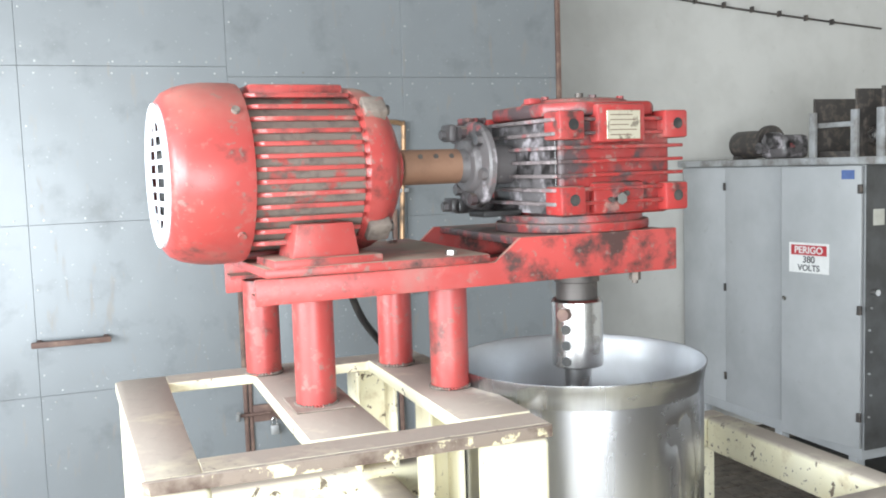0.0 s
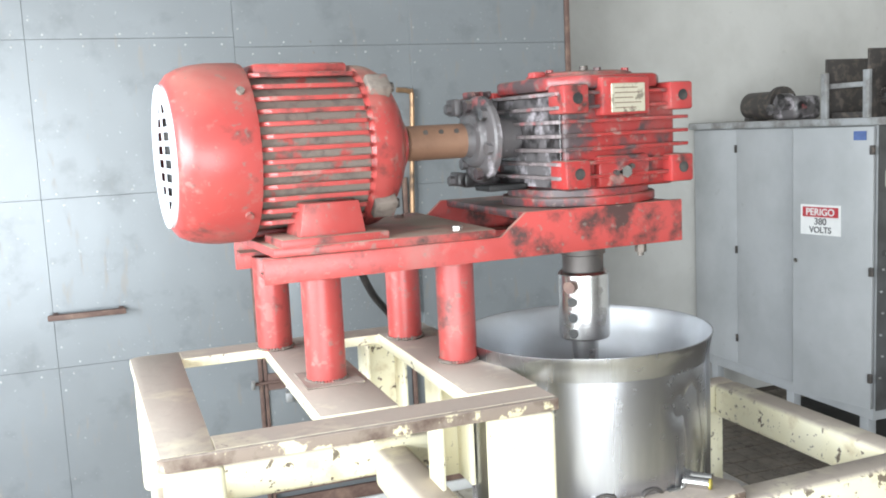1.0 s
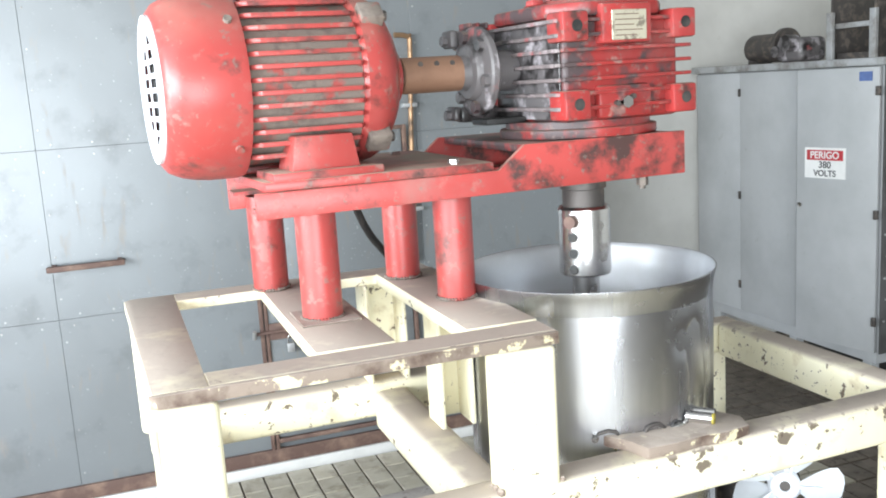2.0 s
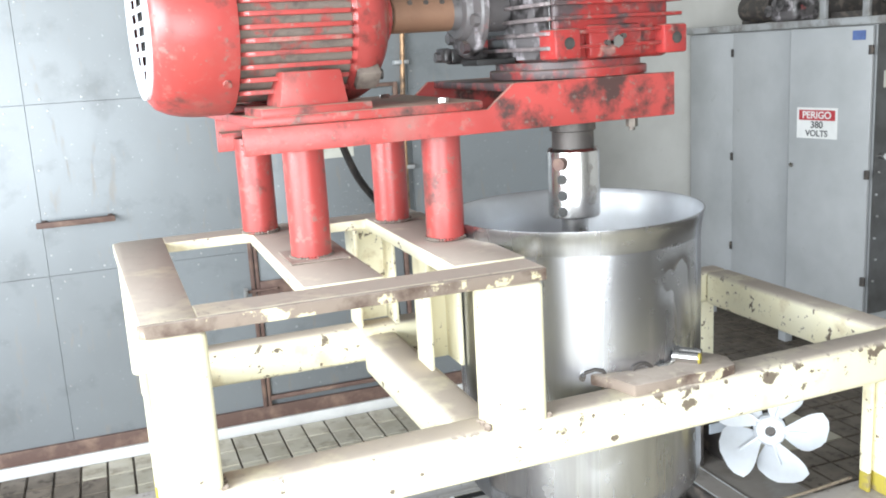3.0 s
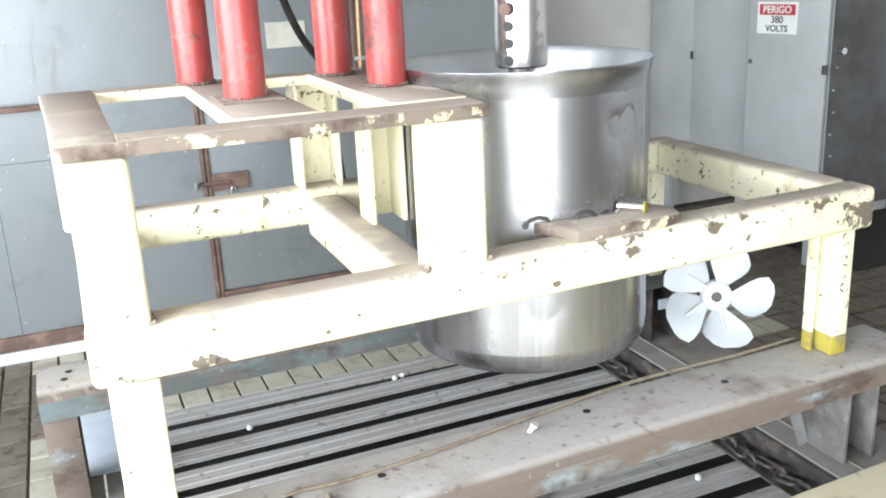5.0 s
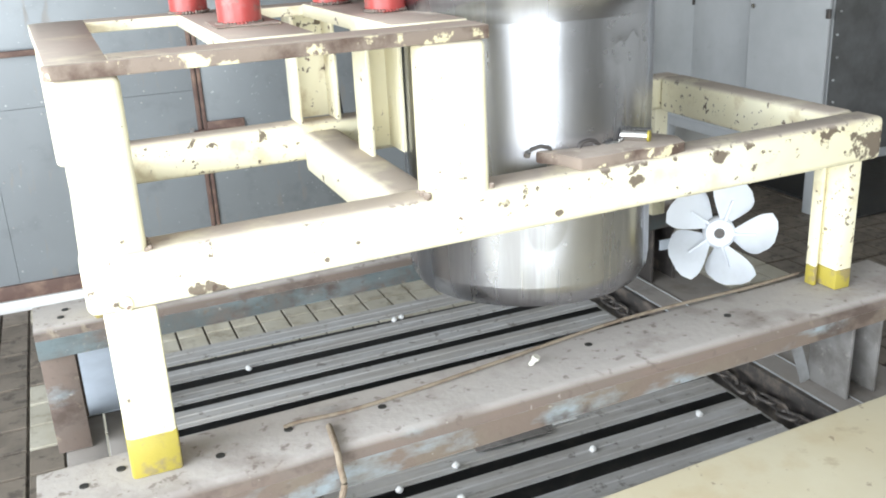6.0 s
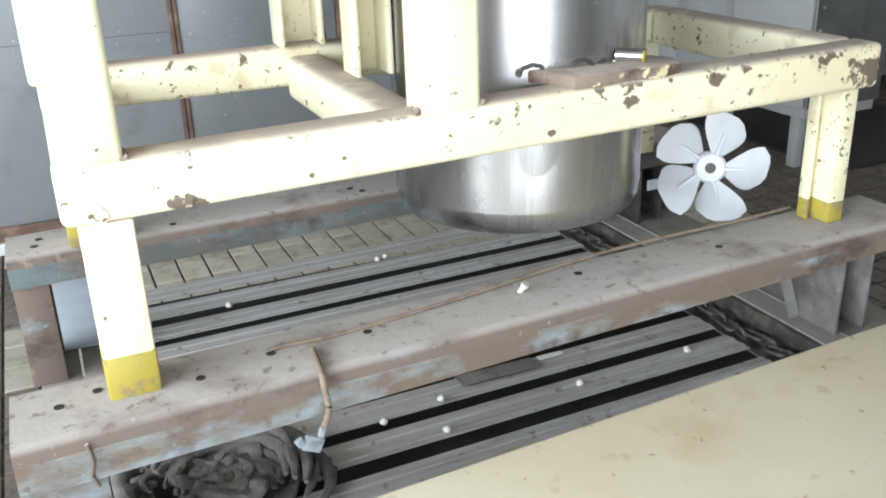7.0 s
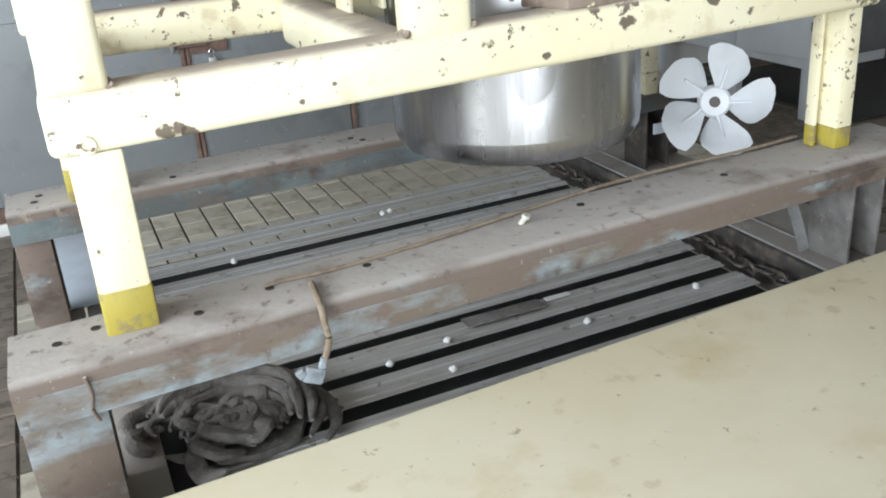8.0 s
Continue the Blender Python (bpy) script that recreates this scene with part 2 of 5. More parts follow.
m = Mat("cabinet_paint", (0.45, 0.46, 0.47), 0.32)
m.patches((0.36, 0.37, 0.375), 2.5, 0.4, 0.75, 0.42)
m.patches((0.28, 0.27, 0.26), 18, 0.66, 0.8, 0.6, amount=0.5)
m.bump(m.noise(3, detail=2.0), 0.06, 0.01)
M_CABINET = m.done()

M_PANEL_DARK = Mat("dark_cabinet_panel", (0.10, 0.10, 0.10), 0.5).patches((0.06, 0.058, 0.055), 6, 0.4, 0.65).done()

m = Mat("rust_brown_steel", (0.14, 0.085, 0.07), 0.7)
m.patches((0.26, 0.17, 0.13), 14, 0.45, 0.7)
m.bump(m.noise(60), 0.4)
M_BROWN = m.done()

m = Mat("glazed_floor_tile", (0.52, 0.485, 0.40), 0.36)
m.shift()
m.patches((0.46, 0.42, 0.33), 9, 0.4, 0.65, 0.5)
m.patches((0.27, 0.225, 0.17), 12, 0.52, 0.68, 0.75, amount=0.7, detail=8.0)
m.random_tone(0.12)
m.bump(m.noise(50), 0.15)
M_TILE = m.done()

# Stained tile with the floor's shade put into a darker base colour.
m = Mat("darkened_floor_tile", (0.20, 0.165, 0.13), 0.45)
m.shift()
m.patches((0.15, 0.125, 0.10), 7, 0.4, 0.62, 0.6)
m.patches((0.08, 0.065, 0.055), 20, 0.55, 0.66, 0.7, amount=0.8)
m.random_tone(0.15)
m.bump(m.noise(50), 0.15)
M_TILE_DARKENED = m.done()

m = Mat("dark_tile_grout", (0.085, 0.07, 0.058), 0.9)
m.patches((0.15, 0.125, 0.10), 30, 0.4, 0.7)
m.bump(m.noise(80), 0.4)
M_GROUT = m.done()

m = Mat("white_plastic", (0.80, 0.83, 0.88), 0.32)
m.patches((0.72, 0.745, 0.78), 12, 0.5, 0.75)
m.bump(m.noise(40), 0.05)
M_WHITE = m.done()

# Black for rubber parts, also for shade in gaps, holes, beneath the cabinet.
m = Mat("black_rubber_and_shade", (0.018, 0.018, 0.018), 0.55)
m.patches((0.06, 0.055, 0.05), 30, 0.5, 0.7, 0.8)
M_BLACK = m.done()

m = Mat("brown_coupling", (0.30, 0.17, 0.11), 0.55, 0.2)
m.patches((0.22, 0.12, 0.08), 14, 0.45, 0.7)
m.bump(m.noise(70), 0.3)
M_COUPLING = m.done()

m = Mat("copper_pipe", (0.42, 0.26, 0.15), 0.4, 0.7)
m.patches((0.20, 0.14, 0.10), 20, 0.5, 0.7, 0.7)
M_COPPER = m.done()

m = Mat("grey_rag", (0.21, 0.194, 0.184), 0.95)
m.patches((0.085, 0.076, 0.071), 14, 0.42, 0.66, detail=7.0)
m.bump(m.noise(160), 0.8, 0.003)
m.bump(m.noise(45, detail=5.0), 0.9, 0.006)
M_RAG = m.done()

m = Mat("frayed_cord", (0.24, 0.195, 0.145), 0.9)
m.patches((0.17, 0.125, 0.09), 40, 0.45, 0.65)
m.bump(m.noise(200), 0.6)
M_CORD = m.done()

m = Mat("worn_name_plate", (0.50, 0.46, 0.36), 0.5, 0.4)
m.patches((0.22, 0.19, 0.15), 60, 0.52, 0.62, 0.7)
M_PLATE = m.done()

M_PAPER = Mat("paper", (0.55, 0.54, 0.48), 0.8).patches((0.42, 0.40, 0.34), 12, 0.4, 0.7).done()
M_SIGN_WHITE = Mat("sign_white", (0.78, 0.78, 0.77), 0.45).patches((0.70, 0.70, 0.69), 9, 0.4, 0.7).done()
M_SIGN_RED = Mat("sign_red", (0.45, 0.04, 0.05), 0.45).done()
M_SIGN_BLACK = Mat("sign_black", (0.09, 0.09, 0.095), 0.5).done()
M_BLUE_TAG = Mat("blue_tag", (0.10, 0.16, 0.36), 0.6).patches((0.08, 0.12, 0.28), 30, 0.4, 0.7).done()
m = Mat("clear_plastic", (0.62, 0.68, 0.74), 0.18)
m.patches((0.42, 0.46, 0.50), 60, 0.45, 0.6)
m.b.inputs["Transmission Weight"].default_value = 0.6
M_CLIP = m.done()
M_CONCRETE = Mat("concrete", (0.38, 0.38, 0.375), 0.9).patches((0.30, 0.30, 0.295), 3, 0.4, 0.7).done()


# ---- building blocks ----
def box(bm, x0, x1, y0, y1, z0, z1, bevel=0.0, seg=2, m=None):
    r = bmesh.ops.create_cube(bm, size=1.0)
    vs = r["verts"]
    for v in vs:
        v.co = Vector(((x0 + x1) / 2 + v.co.x * (x1 - x0), (y0 + y1) / 2 + v.co.y * (y1 - y0), (z0 + z1) / 2 + v.co.z * (z1 - z0)))
    if m is not None:
        bmesh.ops.transform(bm, matrix=m, verts=vs)
    if bevel > 0:
        es = list({e for v in vs for e in v.link_edges})
        bmesh.ops.bevel(bm, geom=es, offset=bevel, segments=seg, affect="EDGES", profile=0.5)
    return bm


def cyl(bm, p0, p1, r0, r1=None, seg=24):
    """A closed round bar from p0 to p1."""
    p0, p1 = Vector(p0), Vector(p1)
    d = p1 - p0
    mat = Matrix.Translation((p0 + p1) / 2) @ d.to_track_quat("Z", "Y").to_matrix().to_4x4()
    bmesh.ops.create_cone(bm, cap_ends=True, segments=seg, radius1=r0, radius2=r0 if r1 is None else r1, depth=d.length, matrix=mat)
    return bm


def revolve(bm, profile, m, seg=48):
    """Turns a profile of (radius, height) about the z axis of the pose m."""
    rings = []
    for r, z in profile:
        if r < 1e-6:
            rings.append([bm.verts.new(m @ Vector((0, 0, z)))])
        else:
            rings.append([bm.verts.new(m @ Vector((r * math.cos(2 * math.pi * i / seg), r * math.sin(2 * math.pi * i / seg), z))) for i in range(seg)])
    for a, b in zip(rings, rings[1:]):
        for i in range(seg):
            j = (i + 1) % seg
            if len(a) == 1 and len(b) > 1:
                bm.faces.new((a[0], b[j], b[i]))
            elif len(b) == 1 and len(a) > 1:
                bm.faces.new((a[i], a[j], b[0]))
            elif len(a) > 1:
                bm.faces.new((a[i], a[j], b[j], b[i]))
    bmesh.ops.recalc_face_normals(bm, faces=bm.faces)
    return bm


def prism(bm, outline, axis, lo, hi, bevel=0.0):
    """Extrudes an outline in the plane across an axis ('x', 'y' or 'z') from lo to hi."""
    def at(u, v, w):
        return {"x": (w, u, v), "y": (u, w, v), "z": (u, v, w)}[axis]
    a = [bm.verts.new(at(u, v, lo)) for u, v in outline]
    b = [bm.verts.new(at(u, v, hi)) for u, v in outline]
    fs = [bm.faces.new(a), bm.faces.new(list(reversed(b)))]
    n = len(outline)
    for i in range(n):
        fs.append(bm.faces.new((a[i], b[i], b[(i + 1) % n], a[(i + 1) % n])))
    bmesh.ops.recalc_face_normals(bm, faces=fs)
    if bevel > 0:
        es = list({e for f in fs for e in f.edges})
        bmesh.ops.bevel(bm, geom=es, offset=bevel, segments=2, affect="EDGES", profile=0.5)
    return bm


def tube(points, r, seg=8, steps=6):
    """A bent round cord through the points."""
    pts = [Vector(p) for p in points]
    path = []
    for i in range(len(pts) - 1):
        p0, p1, p2, p3 = pts[max(i - 1, 0)], pts[i], pts[i + 1], pts[min(i + 2, len(pts) - 1)]
        for k in range(steps):
            t = k / steps
            path.append(0.5 * ((2 * p1) + (p2 - p0) * t + (2 * p0 - 5 * p1 + 4 * p2 - p3) * t * t + (3 * p1 - p0 - 3 * p2 + p3) * t ** 3))
    path.append(pts[-1])
    bm = bmesh.new()
    rings = []
    for i, p in enumerate(path):
        d = (path[min(i + 1, len(path) - 1)] - path[max(i - 1, 0)]).normalized()
        q = d.to_track_quat("Z", "Y")
        rings.append([bm.verts.new(p + q @ Vector((r * math.cos(2 * math.pi * k / seg), r * math.sin(2 * math.pi * k / seg), 0))) for k in range(seg)])
    for a, b in zip(rings, rings[1:]):
        for k in range(seg):
            bm.faces.new((a[k], a[(k + 1) % seg], b[(k + 1) % seg], b[k]))
    bm.faces.new(list(reversed(rings[0])))
    bm.faces.new(rings[-1])
    bmesh.ops.recalc_face_normals(bm, faces=bm.faces)
    return bm


def mesh_of(name, bm, material, smooth=True):
    me = bpy.data.meshes.new(name)
    if smooth:
        for f in bm.faces:
            f.smooth = True
        for e in bm.edges:
            if len(e.link_faces) == 2 and e.calc_face_angle(0.0) > radians(32):
                e.smooth = False
    bm.to_mesh(me)
    bm.free()
    me.materials.append(material)
    return me


def thing(name, at, label, category, group=""):
    ob = new(name)
    ob.empty_display_size = 0.05
    ob.matrix_world = Matrix.Translation(at)
    return tagged(ob, label, category, group)


def world_of(ob):
    return ob.matrix_world if ob.parent is None else world_of(ob.parent) @ ob.matrix_parent_inverse @ ob.matrix_basis


def part(name, bm, material, parent, label=""):
    """One mesh, built in world places, as a part of a thing or of a part."""
    ob = new(name, mesh_of(name, bm, material))
    ob.parent = parent
    ob.matrix_parent_inverse = world_of(parent).inverted()
    return tagged(ob, label)


def piece(name, me, parent, m):
    """An object of its own on a shared mesh, at the pose m."""
    ob = new(name, me)
    ob.parent = parent
    ob.matrix_parent_inverse = world_of(parent).inverted()
    ob.matrix_basis = m
    return ob


def structure(name, bm, material, label, category):
    return tagged(new(name, mesh_of(name, bm, material)), label, category, kind="structure")


def B(*a, **k):
    return box(bmesh.new(), *a, **k)


def C(*a, **k):
    return cyl(bmesh.new(), *a, **k)


def hexagon(bm, p, axis, r, h):
    """A bolt head standing on p along axis."""
    p, axis = Vector(p), Vector(axis).normalized()
    return cyl(bm, p, p + axis * h, r, seg=6)


X_AXIS = Matrix.Rotation(radians(90), 4, "Y")


# ---- room ----
tagged(new("ground", mesh_of("ground", B(-3.2, 6.2, -4.2, 5.1, -0.2, -0.010), M_GROUT)), "dark grout bed under the tiled workshop floor", "floor", kind="structure")
bpy.data.objects["ground"].name = "floor"
floor = bpy.data.objects["floor"]

structure("wall_north", B(2.30, 6.0, 4.90, 5.10, 0, 3.6), M_PLASTER, "off-white plastered wall with faint stains", "wall")
structure("wall_east", B(6.0, 6.2, -4.2, 5.1, 0, 3.6), M_PLASTER, "off-white plastered side wall", "wall")
ceiling = structure("ceiling", B(-3.2, 6.2, -4.2, 5.1, 3.6, 3.75), M_CONCRETE, "grey concrete ceiling of the workshop", "ceiling")
bm = bmesh.new()
box(bm, -3.2, -3.0, -4.2, 5.1, 0, 1.3), box(bm, -3.2, -3.0, -4.2, 5.1, 3.2, 3.6)
box(bm, -3.2, -3.0, -4.2, -2.7, 1.3, 3.2), box(bm, -3.2, -3.0, 3.1, 5.1, 1.3, 3.2)
structure("wall_west", bm, M_PLASTER, "plastered wall with a long high window opening", "wall")
bm = bmesh.new()
box(bm, -3.0, 6.0, -4.2, -4.0, 2.8, 3.6), box(bm, -3.0, -2.75, -4.2, -4.0, 0, 2.8), box(bm, 0.95, 6.0, -4.2, -4.0, 0, 2.8)
structure("wall_south", bm, M_PLASTER, "plastered wall with a wide open doorway", "wall")

# metal clad partition with sheets, rivets and a door
wall_metal = structure("wall_metal", B(-3.0, 2.505, 4.212, 4.30, 0, 3.6), M_SHEET, "blue-grey painted sheet metal partition, riveted in large panels", "wall")
sx = [-1.75, -0.89, -0.03, 0.835, 1.67, 2.505]
sz = [0.07, 0.885, 1.627, 2.30, 2.95, 3.6]
SHEET_PANELS = []
for i in range(len(sx) - 1):
    for j in range(len(sz) - 1):
        z0, z1 = sz[j], sz[j + 1]
        if i >= 3:
            z0, z1 = z0 - 0.045 * (j > 0), z1 - 0.045 * (j < 4)
        if 0.83 <= sx[i] < 1.6 and j < 2:
            continue
        SHEET_PANELS.append((sx[i], sx[i + 1], z0, z1))
rivets = bmesh.new()
for x0, x1, z0, z1 in SHEET_PANELS:
    lift = random.uniform(0.0, 0.0015)
    part("sheet_panel", B(x0 + 0.0006, x1 - 0.0006, 4.2 - lift, 4.2115, z0 + 0.0006, z1 - 0.0006, bevel=0.0008, seg=1), M_SHEET, wall_metal)
    n = 6
    for k in range(n):
        fx = x0 + (x1 - x0) * (k + 0.5) / n + random.uniform(-0.02, 0.02)
        for zz in (z0 + 0.02, z1 - 0.03):
            bmesh.ops.create_icosphere(rivets, subdivisions=1, radius=0.0055, matrix=Matrix.Translation((fx, 4.199, zz)) @ Matrix.Diagonal((1, 0.5, 1, 1)))
    for k in range(4):
        fz = z0 + (z1 - z0) * (k + 0.5) / 4
        bmesh.ops.create_icosphere(rivets, subdivisions=1, radius=0.0055, matrix=Matrix.Translation((x0 + 0.02, 4.199, fz)) @ Matrix.Diagonal((1, 0.5, 1, 1)))
tagged(part("rivets", rivets, M_GALV, wall_metal), kind="stuff")
part("edge_trim", B(2.507, 2.530, 4.185, 4.30, 0, 3.6, bevel=0.003), M_BROWN, wall_metal)
part("bottom_rail", B(-3.0, 2.5, 4.178, 4.198, 0.052, 0.118, bevel=0.003), M_BROWN, wall_metal)
# White colour here stands for strong daylight on the metal strip.
structure("threshold", B(-3.0, 2.5, 4.170, 4.198, -0.005, 0.050, bevel=0.004), M_SIGN_WHITE, "metal threshold strip along the partition, coloured white for the light on it", "threshold")

door = thing("door_1", (1.22, 4.2, 0.10), "blue-grey sheet metal door with rusty frame, shut with a padlock", "door")
tagged(door, kind="structure")
part("leaf", B(0.872, 1.588, 4.194, 4.212, 0.17, 1.60, bevel=0.003), M_SHEET, door)
for x0, x1, z0, z1 in ((0.830, 0.848, 0.10, 1.62), (0.854, 0.870, 0.10, 1.62), (1.592, 1.612, 0.10, 1.62), (0.870, 1.592, 0.145, 0.165), (0.870, 1.592, 1.602, 1.62)):
    part("door_frame", B(x0, x1, 4.182, 4.2, z0, z1, bevel=0.002), M_BROWN, door)
lat = part("latch", B(0.87, 1.04, 4.172, 4.182, 0.66, 0.74, bevel=0.003), M_BROWN, door, "rusty latch plate")
part("bolt_bar", C((0.79, 4.165, 0.70), (0.95, 4.165, 0.70), 0.008), M_BROWN, lat)
part("bolt_knob", C((0.797, 4.165, 0.68), (0.797, 4.14, 0.72), 0.010), M_GALV, lat)
padlock = thing("padlock", (0.96, 4.16, 0.62), "small steel padlock hanging from the door latch", "padlock")
part("lock_body", B(0.945, 0.98, 4.150, 4.168, 0.595, 0.64, bevel=0.004), M_GALV, padlock)
part("shackle", tube([(0.952, 4.159, 0.635), (0.952, 4.159, 0.665), (0.9625, 4.159, 0.676), (0.973, 4.159, 0.665), (0.973, 4.159, 0.635)], 0.0035), M_MACHINED, padlock)

handle = part("handle", B(-0.05, 0.27, 4.125, 4.150, 1.108, 1.133, bevel=0.005), M_BROWN, wall_metal, "rusty bar handle")
for x in (-0.03, 0.24):
    part("bracket", B(x, x + 0.02, 4.1505, 4.2, 1.108, 1.133, bevel=0.003), M_BROWN, handle)

pipe = thing("wall_pipe", (1.64, 4.17, 1.0), "thin copper-brown pipe running up the sheet metal partition", "pipe")
part("pipe_run", tube([(1.62, 4.17, 0.95), (1.63, 4.17, 1.5), (1.655, 4.17, 1.98), (1.645, 4.17, 2.03), (1.58, 4.17, 2.04)], 0.012, steps=8), M_COPPER, pipe)
for z in (1.2, 1.7):
    part("clip", B(1.60, 1.67, 4.160, 4.2, z, z + 0.02, bevel=0.002), M_GALV, pipe)
notice = thing("paper_notice", (1.28, 4.198, 1.29), "blank yellowed paper sheet stuck on the partition", "paper")
part("sheet", B(1.19, 1.375, 4.190, 4.1935, 1.285, 1.40), M_PAPER, notice)

cable = thing("wall_cable", (4.0, 4.89, 2.6), "thin dark cable clipped along the plastered wall", "cable")
part("cable_run", tube([(2.6, 4.885, 2.93), (3.4, 4.885, 2.85), (4.2, 4.885, 2.765), (5.4, 4.885, 2.665)], 0.007), M_DARK, cable)
for k in range(9):
    x = 3.2 + k * 0.22
    part("clip", B(x, x + 0.012, 4.87, 4.9, 2.853 - k * 0.0215, 2.89 - k * 0.0215), M_DARK, cable)

# ---- electrical cabinet ----
CX = 3.75
cab = thing("electrical_cabinet", (CX + 0.25, 4.1, 0.0), "tall grey steel electrical cabinet with two doors on short legs", "cabinet")
part("body", B(CX + 0.022, CX + 0.50, 3.40, 4.87, 0.33, 1.76, bevel=0.004), M_CABINET, cab)
part("plinth", B(CX + 0.03, CX + 0.50, 3.42, 4.86, 0.27, 0.329, bevel=0.003), M_CABINET, cab)
part("top_board", B(CX - 0.03, CX + 0.52, 3.15, 4.88, 1.762, 1.80, bevel=0.004), M_GALV, cab)
for y in (3.50, 4.05, 4.75):
    part("leg", B(CX + 0.05, CX + 0.10, y - 0.03, y + 0.03, 0.0, 0.27, bevel=0.002), M_CABINET, cab)
# Separate end panel, coloured much darker than the cabinet body.
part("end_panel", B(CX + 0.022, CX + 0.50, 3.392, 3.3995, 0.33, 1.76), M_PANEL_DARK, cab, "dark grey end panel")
d1 = part("door", B(CX, CX + 0.020, 3.975, 4.45, 0.34, 1.755, bevel=0.003), M_CABINET, cab)
d2 = part("door", B(CX - 0.012, CX + 0.008, 3.40, 3.866, 0.34, 1.755, bevel=0.003), M_CABINET, cab, "door left slightly ajar")
part("fixed_panel", B(CX + 0.004, CX + 0.02, 4.455, 4.87, 0.34, 1.755, bevel=0.003), M_CABINET, cab)
for z in (0.48, 1.02, 1.62):
    part("hinge", B(CX - 0.012, CX - 0.001, 4.440, 4.455, z, z + 0.045, bevel=0.002), M_DARK, d1)
    part("hinge", B(CX - 0.028, CX - 0.011, 3.388, 3.41, z, z + 0.045, bevel=0.002), M_DARK, d2)
part("lock", C((CX - 0.013, 3.84, 1.06), (CX - 0.022, 3.84, 1.06), 0.012), M_MACHINED, d2)
part("cable_socket", C((CX + 0.06, 3.392, 1.13), (CX + 0.06, 3.355, 1.13), 0.016), M_MACHINED, cab)
part("sticker", B(CX + 0.06, CX + 0.13, 3.3885, 3.3915, 1.46, 1.54), M_PAPER, cab)
for k in range(6):
    part("bolt_head", C((CX + 0.04 + 0.012 * (k % 2), 3.392, 0.5 + 0.11 * k), (CX + 0.04 + 0.012 * (k % 2), 3.385, 0.5 + 0.11 * k), 0.006, seg=8), M_GALV, cab)
tag = thing("blue_tag", (CX - 0.015, 3.46, 1.70), "small blue tag stuck on the cabinet door", "tag")
part("tag_sheet", B(CX - 0.016, CX - 0.0135, 3.435, 3.505, 1.69, 1.735), M_BLUE_TAG, tag)

sign = thing("warning_sign", (CX - 0.014, 3.74, 1.21), "white warning sign with red header on the cabinet door", "sign")
SY0, SY1, SZ0, SZ1 = 3.572, 3.812, 1.205, 1.362
part("sign_plate", B(CX - 0.0165, CX - 0.0135, SY0, SY1, SZ0, SZ1), M_SIGN_WHITE, sign)
part("header", B(CX - 0.0185, CX - 0.0167, SY0 + 0.014, SY1 - 0.014, SZ1 - 0.064, SZ1 - 0.012), M_SIGN_RED, sign)


def lettering(text, y, z, size, material, parent, off):
    cu = bpy.data.curves.new("letters", "FONT")
    cu.body, cu.size, cu.align_x, cu.align_y, cu.extrude, cu.offset = text, size, "CENTER", "CENTER", 0.0006, 0.001
    tmp = bpy.data.objects.new("letters", cu)
    me = bpy.data.meshes.new_from_object(tmp)
    bpy.data.objects.remove(tmp)
    me.transform(Matrix.Translation((CX - off, y, z)) @ Matrix(((0, 0, -1, 0), (-1, 0, 0, 0), (0, 1, 0, 0), (0, 0, 0, 1))))
    me.materials.clear()
    me.materials.append(material)
    ob = new("lettering", me)
    ob.parent = parent
    ob.matrix_parent_inverse = world_of(parent).inverted()
    return ob


SYM = (SY0 + SY1) / 2
lettering("PERIGO", SYM, SZ1 - 0.039, 0.050, M_SIGN_WHITE, sign, 0.0195)
lettering("380", SYM, SZ0 + 0.0685, 0.049, M_SIGN_BLACK, sign, 0.0175)
lettering("VOLTS", SYM, SZ0 + 0.025, 0.044, M_SIGN_BLACK, sign, 0.0175)

ajar = Matrix.Translation((CX, 3.40, 0)) @ Matrix.Rotation(radians(11), 4, "Z") @ Matrix.Translation((-CX, -3.40, 0))
for ob in (tag, sign):
    ob.matrix_world = ajar @ ob.matrix_world
d2.matrix_basis = ajar

# spare machines on the cabinet top
gm = thing("small_gearmotor", (CX + 0.12, 4.2, 1.80), "small dark greasy gear motor lying on the cabinet top", "gear motor")
part("motor_body", revolve(bmesh.new(), [(0, 0), (0.075, 0), (0.08, 0.01), (0.08, 0.25), (0.07, 0.26), (0, 0.26)], Matrix.Translation((CX + 0.12, 4.47, 1.885)) @ Matrix.Rotation(radians(90), 4, "X"), 24), M_DARK, gm)
part("flange", C((CX + 0.12, 4.215, 1.895), (CX + 0.12, 4.185, 1.895), 0.095), M_DARK, gm)
part("gear_case", B(CX + 0.03, CX + 0.21, 3.98, 4.185, 1.80, 1.93, bevel=0.03, seg=3), M_GREASE, gm)
part("output_boss", C((CX + 0.05, 4.05, 1.90), (CX - 0.02, 4.05, 1.90), 0.045), M_GREASE, gm)
part("worm_boss", C((CX + 0.02, 4.13, 1.86), (CX - 0.02, 4.13, 1.86), 0.03), M_GREASE, gm)
part("foot", B(CX + 0.05, CX + 0.19, 4.40, 4.44, 1.80, 1.82, bevel=0.003), M_DARK, gm)

